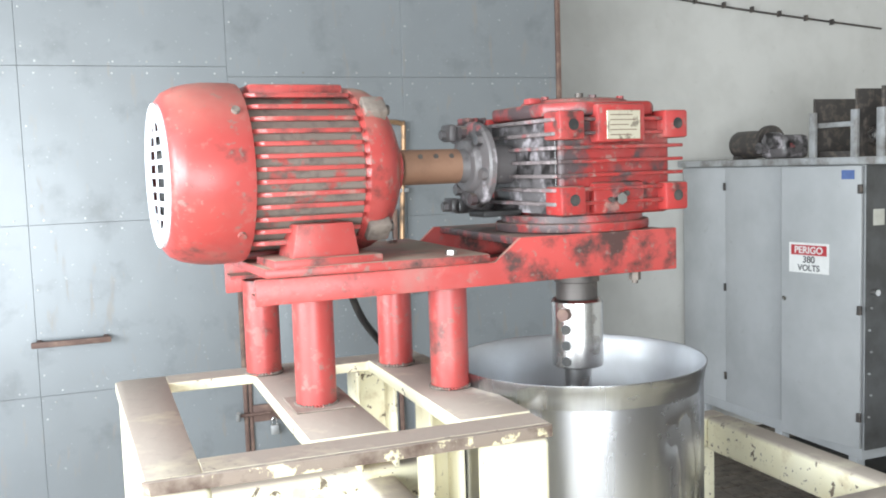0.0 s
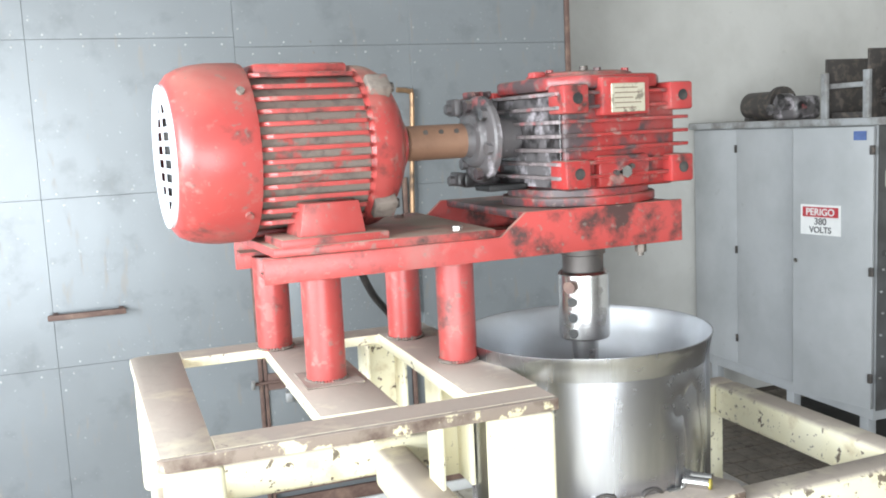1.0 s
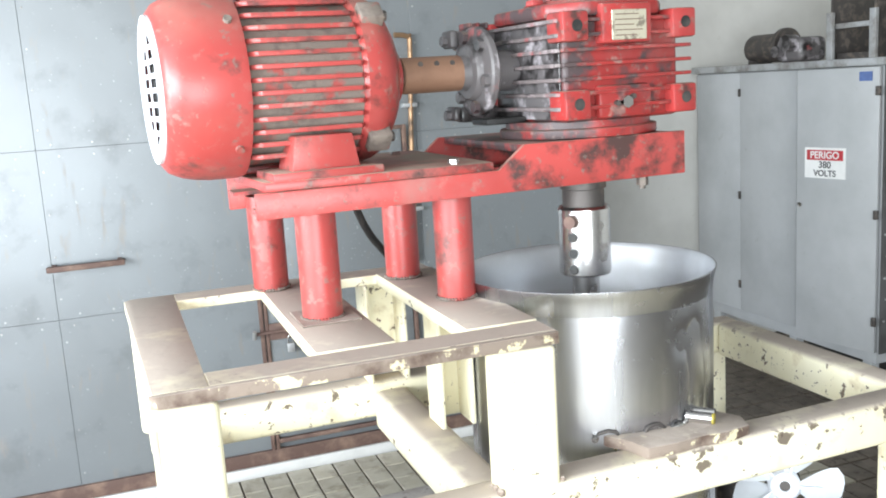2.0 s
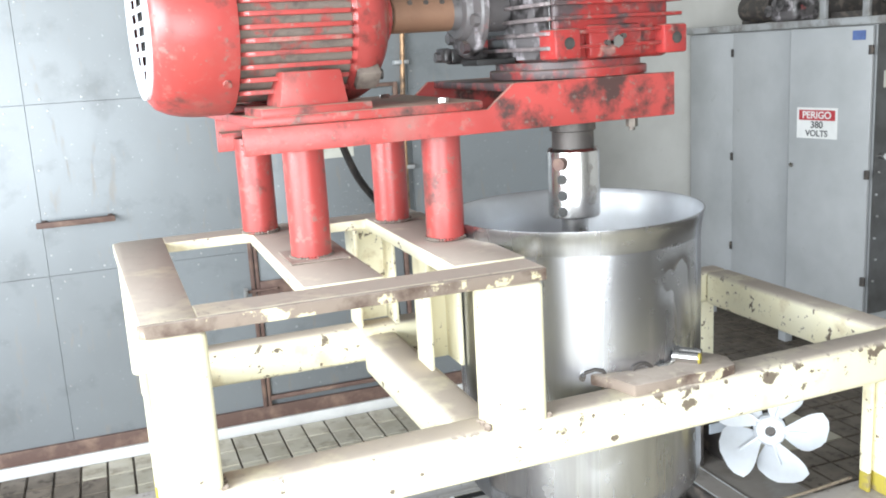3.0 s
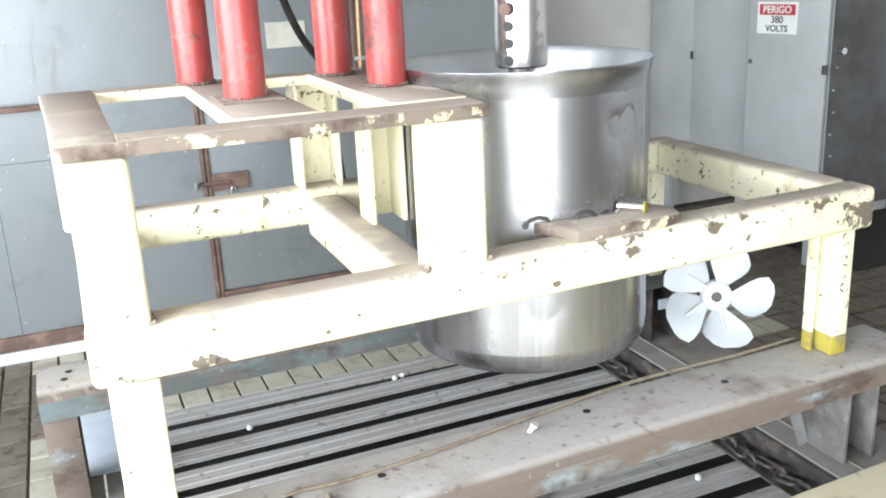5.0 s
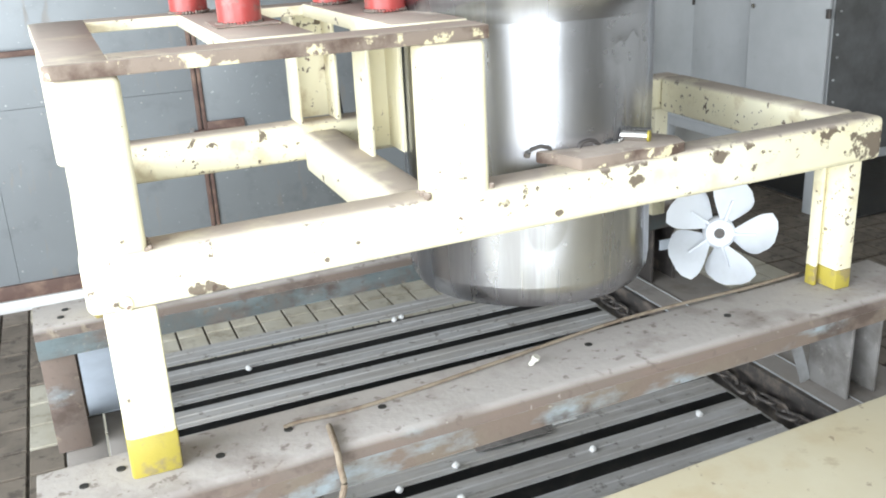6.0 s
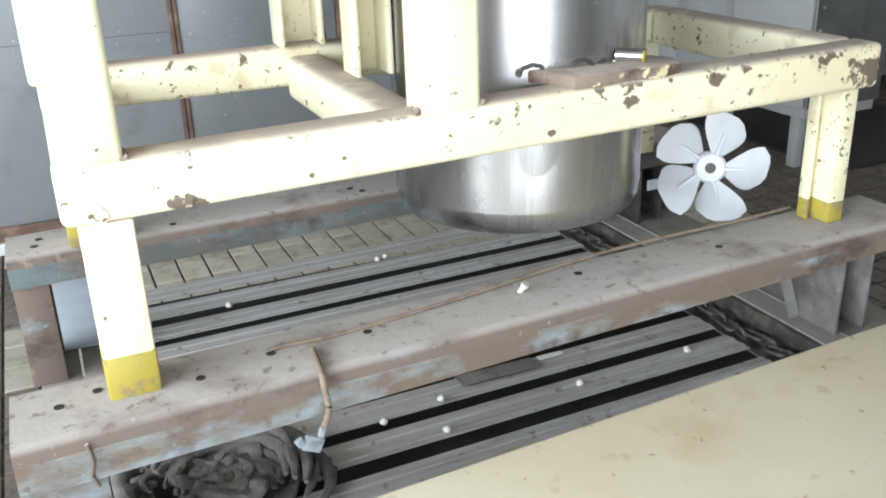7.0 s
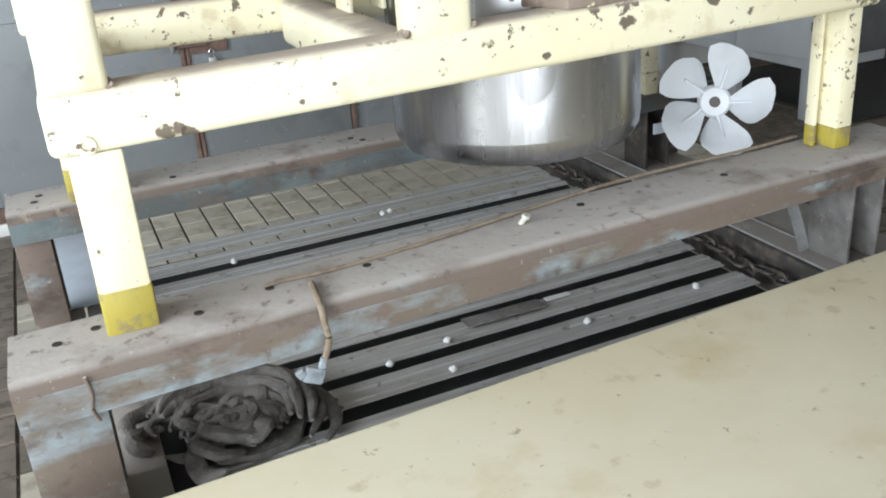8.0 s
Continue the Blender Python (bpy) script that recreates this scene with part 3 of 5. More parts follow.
rack = thing("roller_frame", (CX + 0.2, 3.5, 1.80), "dark steel roller frame lying on the cabinet top", "roller frame")
for y in (3.70, 3.42, 3.26):
    part("side_plate", B(CX - 0.02, CX + 0.30, y, y + 0.012, 1.80, 2.10 + 0.03 * (y < 3.5), bevel=0.002), M_DARK, rack)
    part("edge_flange", B(CX - 0.04, CX - 0.021, y - 0.02, y + 0.02, 1.80, 2.03, bevel=0.002), M_GALV, rack)
part("cross_bar", B(CX - 0.01, CX + 0.02, 3.433, 3.699, 1.95, 1.975, bevel=0.002), M_GALV, rack)
part("roller", C((CX + 0.08, 3.40, 1.90), (CX + 0.08, 3.275, 1.90), 0.055), M_MACHINED, rack)
part("base_bar", B(CX + 0.0, CX + 0.25, 3.44, 3.69, 1.80, 1.83, bevel=0.003), M_DARK, rack)

white_box = thing("white_machine_panel", (4.6, 3.2, 0.0), "white painted steel machine casing standing beside the cabinet", "machine casing")
part("casing", B(4.42, 4.90, 2.75, 3.3, 0.30, 1.25, bevel=0.02, seg=3), M_WHITE, white_box)
for x, y in ((4.46, 2.8), (4.84, 2.8), (4.46, 3.24), (4.84, 3.24)):
    part("foot", B(x, x + 0.04, y, y + 0.04, 0, 0.30), M_GALV, white_box)
# Dark sheet laid in place of the shadowed floor beneath the cabinet.
floor_shade = thing("dark_floor_sheet", (4.3, 4.2, 0.0), "dark sheet standing in for the shadowed floor beneath the cabinet", "mat")
part("mat_sheet", B(3.95, 5.2, 3.3, 4.55, 0.002, 0.014, bevel=0.003), M_BLACK, floor_shade)

# ---- conveyor of steel slats ----
DZ = 0.51
conv = thing("slat_conveyor", (1.0, 1.6, 0.0), "dusty steel slat conveyor with chains between side rails", "conveyor")
def side_rail(x0, x1, top, lip):
    """A folded side plate with a skirt along the slats."""
    bm = bmesh.new()
    box(bm, x0, x1, 0.2, 2.50, top - 0.008, top, bevel=0.002)
    box(bm, lip, lip + 0.008, 0.2, 2.50, DZ - 0.09, top - 0.0085)
    rail_ob = part("side_rail", bm, M_GALV, conv)
    for y in (0.35, 2.35):
        part("leg", B((x0 + x1) / 2 - 0.03, (x0 + x1) / 2 + 0.03, y - 0.03, y + 0.03, 0, top - 0.009, bevel=0.003), M_GALV, conv)
    return rail_ob


RZ = 0.556
side_rail(1.664, 1.90, RZ, 1.668)
side_rail(0.160, 0.243, DZ, 0.20)
side_rail(0.248, 0.325, DZ, 0.316)
part("chain_guide", B(1.650, 1.6635, 0.2, 2.50, DZ - 0.06, RZ - 0.004, bevel=0.002), M_DARK, conv)
part("edge_strip", B(1.7255, 1.7285, 0.2, 2.50, RZ + 0.0005, RZ + 0.004), M_GALV, conv)
# Added black plate: its colour gives the slat gaps their shade.
part("return_plate", B(0.327, 1.638, 0.18, 2.288, DZ - 0.060, DZ - 0.055), M_BLACK, conv, "black plate under the slats, standing in for shade in the gaps")
sb = bmesh.new()
prism(sb, [(-0.039, -0.0025), (-0.039, -0.0005), (-0.026, -0.0005), (-0.023, 0.0015), (-0.015, 0.0015), (-0.012, -0.0005), (0.008, -0.0005), (0.011, 0.0015), (0.019, 0.0015), (0.022, -0.0005), (0.0375, -0.0005), (0.0375, -0.0025)], "x", -0.6, 0.6)
slat_mesh = mesh_of("slat", sb, M_SLAT)
for k in range(18):
    y = 0.3145 + k * 0.113
    if k == 9 or k == 10:
        y += 0.004
    piece("slat", slat_mesh, conv, pose(0.98 + random.uniform(-0.006, 0.006), y, DZ - 0.002 + random.uniform(-0.001, 0.001), random.uniform(-1.5, 1.5), 0, 1.4 + random.uniform(-0.3, 0.3)))


def link_mesh():
    bm = bmesh.new()
    n, k = 16, 6
    rings = []
    for i in range(n):
        a = 2 * math.pi * i / n
        c = Vector((0.012 * math.cos(a), 0.018 * math.sin(a) + (0.008 if math.sin(a) > 0 else -0.008), 0))
        out = Vector((math.cos(a), math.sin(a), 0))
        rings.append([bm.verts.new(c + 0.0045 * (math.cos(2 * math.pi * j / k) * out + math.sin(2 * math.pi * j / k) * Vector((0, 0, 1)))) for j in range(k)])
    for i in range(n):
        for j in range(k):
            bm.faces.new((rings[i][j], rings[(i + 1) % n][j], rings[(i + 1) % n][(j + 1) % k], rings[i][(j + 1) % k]))
    bmesh.ops.recalc_face_normals(bm, faces=bm.faces)
    return mesh_of("chain_link", bm, M_DARK)


lm = link_mesh()
for k in range(52):
    piece("chain_link", lm, conv, pose(1.610 + random.uniform(-0.006, 0.006), 0.35 + k * 0.038, DZ + 0.004 + random.uniform(0, 0.006), random.uniform(-8, 8), 90 * (k % 2) + random.uniform(-12, 12), random.uniform(-10, 10)))

blue_sheet = thing("metal_sheet", (0.27, 2.2, DZ), "light blue-grey metal sheet lying on the conveyor side rail", "metal sheet")
part("sheet", B(0.155, 0.352, 1.99, 2.50, DZ + 0.002, DZ + 0.006, bevel=0.001), M_SHEET_LIGHT, blue_sheet)

# ---- base trestle of steel channel ----
base = thing("steel_base_frame", (1.0, 1.6, DZ), "rusty blue steel channel trestle standing over the conveyor", "base frame")
BZL, BZR = 0.802, 0.812


def rail(x0, x1, y0, y1, zl, zr, drop, parent, skew=0.0, paint=M_BASE_BLUE, taper=1.0):
    """A channel laid web up, with rounded edges, falling a little from end to end: a web and two flanges."""
    r = 0.022
    arc = [(r - r * math.cos(a), -r + r * math.sin(a)) for a in (0.0, 0.4, 0.8, 1.2, 1.57)]
    web = [(y0 + u, v) for u, v in arc] + [(y1 - u, v) for u, v in reversed(arc)] + [(y1 - 0.009, -r), (y1 - 0.012, -0.013), (y0 + 0.012, -0.013), (y0 + 0.009, -r)]
    front = [(y0, -drop), (y0, -r - 0.0003), (y0 + 0.009, -r - 0.0003), (y0 + 0.009, -drop)]
    back = [(y1 - 0.009, -drop), (y1 - 0.009, -r - 0.0003), (y1, -r - 0.0003), (y1, -drop)]
    for name, prof, material in (("web", web, M_BASE), ("flange", front, paint), ("flange", back, paint)):
        bm = bmesh.new()
        n = 14
        rows = []
        for i in range(n + 1):
            x = x0 + (x1 - x0) * i / n
            z = zl + (zr - zl) * i / n
            rows.append([bm.verts.new((x, u + skew * (x - x0) + 0.0012 * noise.noise(Vector((x * 4, u * 9, 1))), v * (1 + (taper - 1) * i / n if v == -drop else 1) + z + 0.0015 * noise.noise(Vector((x * 5, u * 9, 4))))) for u, v in prof])
        for a, b in zip(rows, rows[1:]):
            for k in range(len(prof)):
                q = (k + 1) % len(prof)
                bm.faces.new((a[k], a[q], b[q], b[k]))
        bm.faces.new(rows[0]), bm.faces.new(list(reversed(rows[-1])))
        bmesh.ops.recalc_face_normals(bm, faces=bm.faces)
        part(name, bm, material, parent)


rail(0.150, 1.85, 1.102, 1.284, BZL, BZR, 0.072, base, 0.030, M_BASE_BLUE, 0.68)
rail(0.145, 1.88, 1.842, 2.005, 0.803, 0.795, 0.066, base, 0.05, M_BASE_DARK)


def u_post(x0, x1, y0, y1, z0, z1, t=0.008):
    """A channel standing upright, open towards -y."""
    return prism(bmesh.new(), [(x0, y0), (x0 + t, y0), (x0 + t, y1 - t), (x1 - t, y1 - t), (x1 - t, y0), (x1, y0), (x1, y1), (x0, y1)], "z", z0, z1, bevel=0.0018)


def channel_leg(x0, x1, y0, y1, z0, z1, t=0.010):
    """A channel standing upright, open towards +x."""
    return prism(bmesh.new(), [(x0, y0), (x1, y0), (x1, y0 + t), (x0 + t, y0 + t), (x0 + t, y1 - t), (x1, y1 - t), (x1, y1), (x0, y1)], "z", z0, z1, bevel=0.0018)


part("leg", channel_leg(0.150, 0.262, 1.116, 1.278, DZ + 0.001, 0.778), M_BASE_BLUE, base)
part("leg", channel_leg(0.146, 0.215, 1.850, 2.000, DZ + 0.001, 0.778), M_BASE, base)
part("leg", u_post(1.706, 1.790, 1.205, 1.318, RZ + 0.001, 0.797), M_GALV_DIRTY, base)
part("leg", u_post(1.735, 1.815, 1.955, 2.055, RZ + 0.001, 0.760), M_DARK, base)
gus = bmesh.new()
strip = [Vector((1.600 + 0.095 * (k / 8) ** 0.8, 1.310, 0.735 - (0.735 - RZ - 0.001) * (k / 8) ** 1.25)) for k in range(9)]
for p, q in zip(strip, strip[1:]):
    box(gus, -0.0015, 0.0015, -0.013, 0.013, 0, (q - p).length, m=Matrix.Translation(p) @ (q - p).to_track_quat("Z", "Y").to_matrix().to_4x4())
part("brace_strip", gus, M_GALV, base)
part("weld_bead", tube([(0.243, 1.101, 0.792), (0.247, 1.1035, 0.765), (0.243, 1.104, 0.740), (0.249, 1.105, 0.720)], 0.0028), M_BASE, base)
# No hole is cut: a black disc paints the shade inside it.
bm = bmesh.new()
cyl(bm, (0, 0, -0.003), (0, 0, 0.0014), 0.0072, seg=16)
hole_mesh = mesh_of("bolt_hole", bm, M_BLACK)
for x, y in ((0.269, 1.223), (0.412, 1.189), (0.525, 1.216), (0.683, 1.213), (0.215, 1.20), (1.10, 1.25), (1.40, 1.23), (0.20, 1.90), (0.21, 1.94), (0.48, 1.90), (0.90, 1.95), (0.92, 1.92)):
    piece("bolt_hole", hole_mesh, base, Matrix.Translation((x, y, BZL + (BZR - BZL) * (x - 0.15) / 1.70 if y < 1.5 else 0.803 - 0.0046 * (x - 0.145))))
nub = thing("pipe_stub", (0.973, 1.232, 0.806), "small pale plastic plug lying on the base rail", "plug")
part("plug", C((0.970, 1.232, 0.806), (0.976, 1.226, 0.818), 0.005), M_PAPER, nub)
part("plug_head", C((0.976, 1.226, 0.818), (0.978, 1.224, 0.824), 0.0072), M_PAPER, nub)
cord = thing("frayed_cord", (0.75, 1.15, 0.80), "frayed brown cord lying along the base rail and hanging down", "cord")
part("lying_cord", tube([(0.520, 1.222, 0.807), (0.55, 1.226, 0.808), (0.62, 1.222, 0.808), (0.75, 1.235, 0.809), (0.92, 1.262, 0.810), (1.06, 1.286, 0.811), (1.20, 1.306, 0.812), (1.36, 1.314, 0.813), (1.52, 1.315, 0.814), (1.66, 1.325, 0.815)], 0.0035), M_CORD, cord)
part("hanging_cord", tube([(0.585, 1.190, 0.808), (0.578, 1.125, 0.806), (0.575, 1.098, 0.785), (0.577, 1.095, 0.755), (0.566, 1.092, 0.728)], 0.0052), M_CORD, cord)
clip = bmesh.new()
box(clip, -0.017, 0.015, -0.005, 0.005, -0.013, 0.013, bevel=0.004, m=Matrix.Translation((0.548, 1.090, 0.708)) @ Matrix.Rotation(radians(25), 4, "Y"))
box(clip, -0.005, 0.005, -0.004, 0.004, 0.0, 0.022, bevel=0.002, m=Matrix.Translation((0.558, 1.091, 0.712)) @ Matrix.Rotation(radians(20), 4, "Y"))
box(clip, -0.010, 0.004, -0.004, 0.004, 0.0, 0.014, bevel=0.002, m=Matrix.Translation((0.534, 1.089, 0.712)) @ Matrix.Rotation(radians(-30), 4, "Y"))
part("lug", clip, M_CLIP, cord, "bluish clear plastic cord end")

# ---- yellow frame ----
FY0, FY1 = 1.18, 1.93
TY1 = 1.860
LZ0, LZ1 = 1.066, 1.150
frame_ob = thing("yellow_machine_frame", (0.95, 1.55, 0.80), "pale yellow welded steel machine frame with flaking paint and rust", "machine frame")


def tilt(bm, k):
    """Lifts the frame slightly from one end to the other, as it was welded."""
    for v in bm.verts:
        v.co.z += k * (v.co.x - 0.27)
    return bm


K = 0.017
part("lower_front_beam", tilt(B(0.265, 1.702, FY0, FY0 + 0.070, LZ0, LZ1, bevel=0.013, seg=3), K), M_YELLOW_FRONT, frame_ob)
part("lower_rear_beam", tilt(B(0.265, 1.702, TY1 - 0.060, TY1, LZ0 + 0.022, LZ1 + 0.020, bevel=0.013, seg=3), K - 0.0150), M_YELLOW_FLAKED, frame_ob)
part("lower_side_beam", tilt(B(1.632, 1.700, FY0 + 0.071, TY1 - 0.061, LZ0, LZ1, bevel=0.013, seg=3), K), M_YELLOW_FLAKED, frame_ob)
part("lower_side_beam", B(0.267, 0.335, FY0 + 0.071, TY1 - 0.061, LZ0, LZ1, bevel=0.013, seg=3), M_YELLOW, frame_ob)
part("cross_beam", B(0.735, 0.815, FY0 + 0.071, TY1 - 0.061, LZ0, LZ1 + 0.004, bevel=0.016, seg=3), M_YELLOW, frame_ob)
TZ = 1.411
for x0, x1, y0, y1 in ((0.272, 0.356, FY0 + 0.002, FY0 + 0.075), (0.776, 0.880, FY0 + 0.002, FY0 + 0.060), (0.252, 0.335, TY1 - 0.075, TY1 - 0.002)):
    part("upper_post", B(x0, x1, y0, y1, LZ1 - 0.004, TZ - 0.020, bevel=0.011, seg=3), M_YELLOW, frame_ob)


part("upper_post", u_post(0.728, 0.818, TY1 - 0.080, TY1 - 0.002, LZ1 + 0.022, TZ - 0.020), M_YELLOW_FLAKED, frame_ob)
part("inner_post", u_post(0.790, 0.860, 1.50, 1.58, LZ1 + 0.004, TZ - 0.008), M_YELLOW, frame_ob)
for x0, x1, y0, y1 in ((0.284, 0.356, FY0 + 0.003, FY0 + 0.073), (0.268, 0.342, FY1 - 0.073, FY1 - 0.003)):
    part("leg", B(x0, x1, y0, y1, 0.853, LZ0 + 0.003, bevel=0.006), M_YELLOW, frame_ob)
    part("leg_foot", B(x0 - 0.001, x1 + 0.001, y0 - 0.001, y1 + 0.001, 0.800, 0.872, bevel=0.006), M_OCHRE, frame_ob, "ochre painted leg foot")


def angle_leg(y0, z0, z1):
    """A channel leg: a web at the back, one wide and one short flange."""
    return prism(bmesh.new(), [(1.642, y0 + 0.082), (1.650, y0 + 0.082), (1.650, y0 + 0.099), (1.662, y0 + 0.099), (1.662, y0 + 0.044), (1.701, y0 + 0.044), (1.701, y0 + 0.107), (1.642, y0 + 0.107)], "z", z0, z1, bevel=0.0018)


for y in (FY0, FY1 - 0.118):
    part("leg", angle_leg(y, 0.853, LZ0 + 0.026), M_YELLOW_FLAKED, frame_ob)
    part("leg_foot", angle_leg(y - 0.0005, 0.812 if y == FY0 else 0.797, 0.8525), M_OCHRE if y == FY0 else M_YELLOW_FLAKED, frame_ob, "painted leg foot")

plug = bmesh.new()
revolve(plug, [(0.006, -0.001), (0.013, -0.001), (0.014, 0.001), (0.012, 0.003), (0.007, 0.003), (0.006, 0.001), (0.006, -0.001)], Matrix.Translation((0.312, FY0, 1.080)) @ Matrix.Rotation(radians(90), 4, "X"), 20)
part("weld_plug", plug, M_YELLOW_FLAKED, frame_ob)
for x, y, z, dx, dy in ((0.357, FY0 + 0.004, LZ1 + 0.002, 0.02, 0.05), (0.775, FY0 + 0.004, LZ1 + 0.010, 0.0, 0.04), (0.882, FY0 + 0.004, LZ1 + 0.012, 0.02, 0.05)):
    bm = bmesh.new()
    for k in range(9):
        bmesh.ops.create_icosphere(bm, subdivisions=1, radius=random.uniform(0.004, 0.0075), matrix=Matrix.Translation((x + random.uniform(-0.003, 0.003), y + dy * k / 8, z + random.uniform(-0.003, 0.002))))
    part("weld_seam", bm, M_YELLOW_EDGE, frame_ob)

# top plate with two openings
part("top_bar", prism(bmesh.new(), [(0.268, FY0 + 0.012), (0.3449, FY0 + 0.012), (0.3449, TY1), (0.262, TY1), (0.247, TY1 - 0.014)], "z", TZ - 0.020, TZ, bevel=0.0012), M_YELLOW_FLAKED, frame_ob)
part("top_bar", B(0.3451, 0.884, FY0 + 0.012, FY0 + 0.0798, TZ - 0.020, TZ, bevel=0.0012, seg=1), M_YELLOW_FLAKED, frame_ob)
part("top_bar", B(0.3451, 0.884, TY1 - 0.072, TY1, TZ - 0.020, TZ, bevel=0.0012, seg=1), M_YELLOW_FLAKED, frame_ob)
edge = [(0.274, FY0 + 0.0118), (0.274 - 0.011, FY0 + 0.0118), (0.266, FY0 + 0.005), (0.273, FY0 + 0.0005), (0.884, FY0 + 0.0005), (0.884, FY0 + 0.0118)]
part("front_edge", prism(bmesh.new(), edge, "z", TZ - 0.0205, TZ - 0.0003, bevel=0.002), M_YELLOW_EDGE, frame_ob)
part("cross_strip", B(0.512, 0.640, FY0 + 0.0803, TY1 - 0.0725, TZ - 0.022, TZ + 0.003, bevel=0.002), M_YELLOW, frame_ob)
part("cross_strip", B(0.758, 0.884, FY0 + 0.0803, TY1 - 0.0725, TZ - 0.022, TZ + 0.003, bevel=0.002), M_YELLOW, frame_ob)
part("column_pad", B(0.525, 0.628, 1.418, 1.535, TZ + 0.0032, TZ + 0.006, bevel=0.001, seg=1), M_YELLOW_EDGE, frame_ob)
bracket = part("pot_bracket", prism(bmesh.new(), [(0.998, 1.292), (1.008, 1.262), (1.030, 1.228), (1.042, 1.182), (1.10, 1.180), (1.15, 1.186), (1.20, 1.181), (1.252, 1.188), (1.268, 1.232), (1.238, 1.288), (1.18, 1.268), (1.10, 1.256), (1.04, 1.272)], "z", 1.162, 1.1835, bevel=0.004), M_YELLOW_EDGE, frame_ob, "rusty welded plate holding the pot")
for x, rr in ((1.012, 0.017), (1.098, 0.019), (1.182, 0.020)):
    loop = []
    for k in range(7):
        a = math.pi * k / 6
        xx = x + rr * math.cos(a) + random.uniform(-0.002, 0.002)
        loop.append((xx, 1.486 - math.sqrt(0.239 ** 2 - (xx - 1.10) ** 2), 1.181 + rr * 0.62 * math.sin(a) + random.uniform(-0.002, 0.002)))
    part("weld_bead", tube(loop, 0.0034, steps=3), M_DARK, bracket)
for x0, y0, x1, y1 in ((0.985, 1.262, 0.998, 1.285), (1.13, 1.247, 1.165, 1.252)):
    part("weld_bead", tube([(x0, y0, 1.179), ((x0 + x1) / 2, (y0 + y1) / 2 - 0.004, 1.183), (x1, y1, 1.180)], 0.006, steps=4), M_MACHINED, bracket)
bolt = thing("loose_bolt", (1.195, 1.235, 1.181), "loose shiny bolt with a yellow nut on the bracket plate", "bolt")
part("shank", C((1.170, 1.258, 1.1925), (1.200, 1.224, 1.1925), 0.0105), M_MACHINED, bolt)
part("yellow_end", C((1.200, 1.224, 1.1925), (1.2025, 1.2212, 1.1925), 0.0098), M_OCHRE, bolt)
pin = thing("loose_pin", (1.21, 1.262, 1.181), "second loose shiny steel pin on the bracket plate", "pin")
part("pin_bar", C((1.192, 1.277, 1.1910), (1.222, 1.246, 1.1910), 0.009), M_MACHINED, pin)

# ---- pot ----
PX, PY = 1.10, 1.486
pot = thing("steel_pot", (PX, PY, 0.883), "large brushed stainless steel cylindrical mixing pot with dents", "pot")
R = 0.238
def dented(bm):
    for v in bm.verts:
        d = Vector((v.co.x - PX, v.co.y - PY, 0))
        if d.length > 0.2:
            a = math.atan2(d.y, d.x)
            push = 0.0012 * noise.noise(Vector((a * 3, v.co.z * 8, 0)))
            for ca, cz, wa, wz, depth in ((-1.16, 1.325, 0.07, 0.030, 0.011), (-1.10, 1.24, 0.10, 0.075, 0.007), (-1.32, 1.335, 0.06, 0.020, 0.005), (-0.95, 1.10, 0.07, 0.03, 0.004), (-1.9, 1.05, 0.2, 0.08, 0.003)):
                push += depth * math.exp(-((a - ca) / wa) ** 2 - ((v.co.z - cz) / wz) ** 2)
            v.co -= d.normalized() * push
    return bm


AX = Matrix.Translation((PX, PY, 0))
part("side_wall", dented(revolve(bmesh.new(), [(R, 0.932 + 0.4628 * k / 26) for k in range(27)] + [(R - 0.002, 1.3948), (R - 0.002, 0.932), (R, 0.932)], AX, 120)), M_STEEL, pot)
part("inner_wall", revolve(bmesh.new(), [(0, 0.890), (R - 0.045, 0.890), (R - 0.018, 0.906), (R - 0.008, 0.932), (R - 0.007, 1.385), (R - 0.0035, 1.400), (R - 0.0015, 1.412), (R + 0.0013, 1.428), (R + 0.0042, 1.438), (R + 0.0055, 1.4403)], AX, 96), M_STEEL_INNER, pot, "dull grey inner wall")
part("bottom", revolve(bmesh.new(), [(0, 0.883), (R - 0.035, 0.883), (R - 0.012, 0.893), (R - 0.002, 0.911), (R, 0.9318), (R - 0.004, 0.9318), (R - 0.014, 0.901), (R - 0.04, 0.889), (0, 0.889)], AX, 120), M_STEEL, pot)
part("rim", revolve(bmesh.new(), [(R, 1.395), (R + 0.0015, 1.412), (R + 0.0045, 1.428), (R + 0.0075, 1.438), (R + 0.0075, 1.4405), (R + 0.006, 1.4405), (R + 0.006, 1.438), (R + 0.003, 1.428), (R + 0.0002, 1.412), (R - 0.0012, 1.395), (R, 1.395)], AX, 120), M_STEEL, pot, "flared pot rim")

# shaft coupling above the pot
shaft = thing("mixer_shaft", (PX, PY, 1.30), "machined steel mixer shaft with clamped sleeve coupling", "shaft")
part("shaft_bar", C((PX, PY, 0.93), (PX, PY, 1.605), 0.026), M_MACHINED, shaft)
sl = part("sleeve", revolve(bmesh.new(), [(0.026, 1.425), (0.047, 1.425), (0.050, 1.428), (0.050, 1.553), (0.046, 1.558), (0.026, 1.558)], Matrix.Translation((PX, PY, 0)), 48), M_MACHINED, shaft)
part("gland", revolve(bmesh.new(), [(0.026, 1.5585), (0.040, 1.5585), (0.040, 1.59), (0.044, 1.592), (0.044, 1.606), (0.026, 1.606)], Matrix.Translation((PX, PY, 0)), 40), M_DARK, shaft)
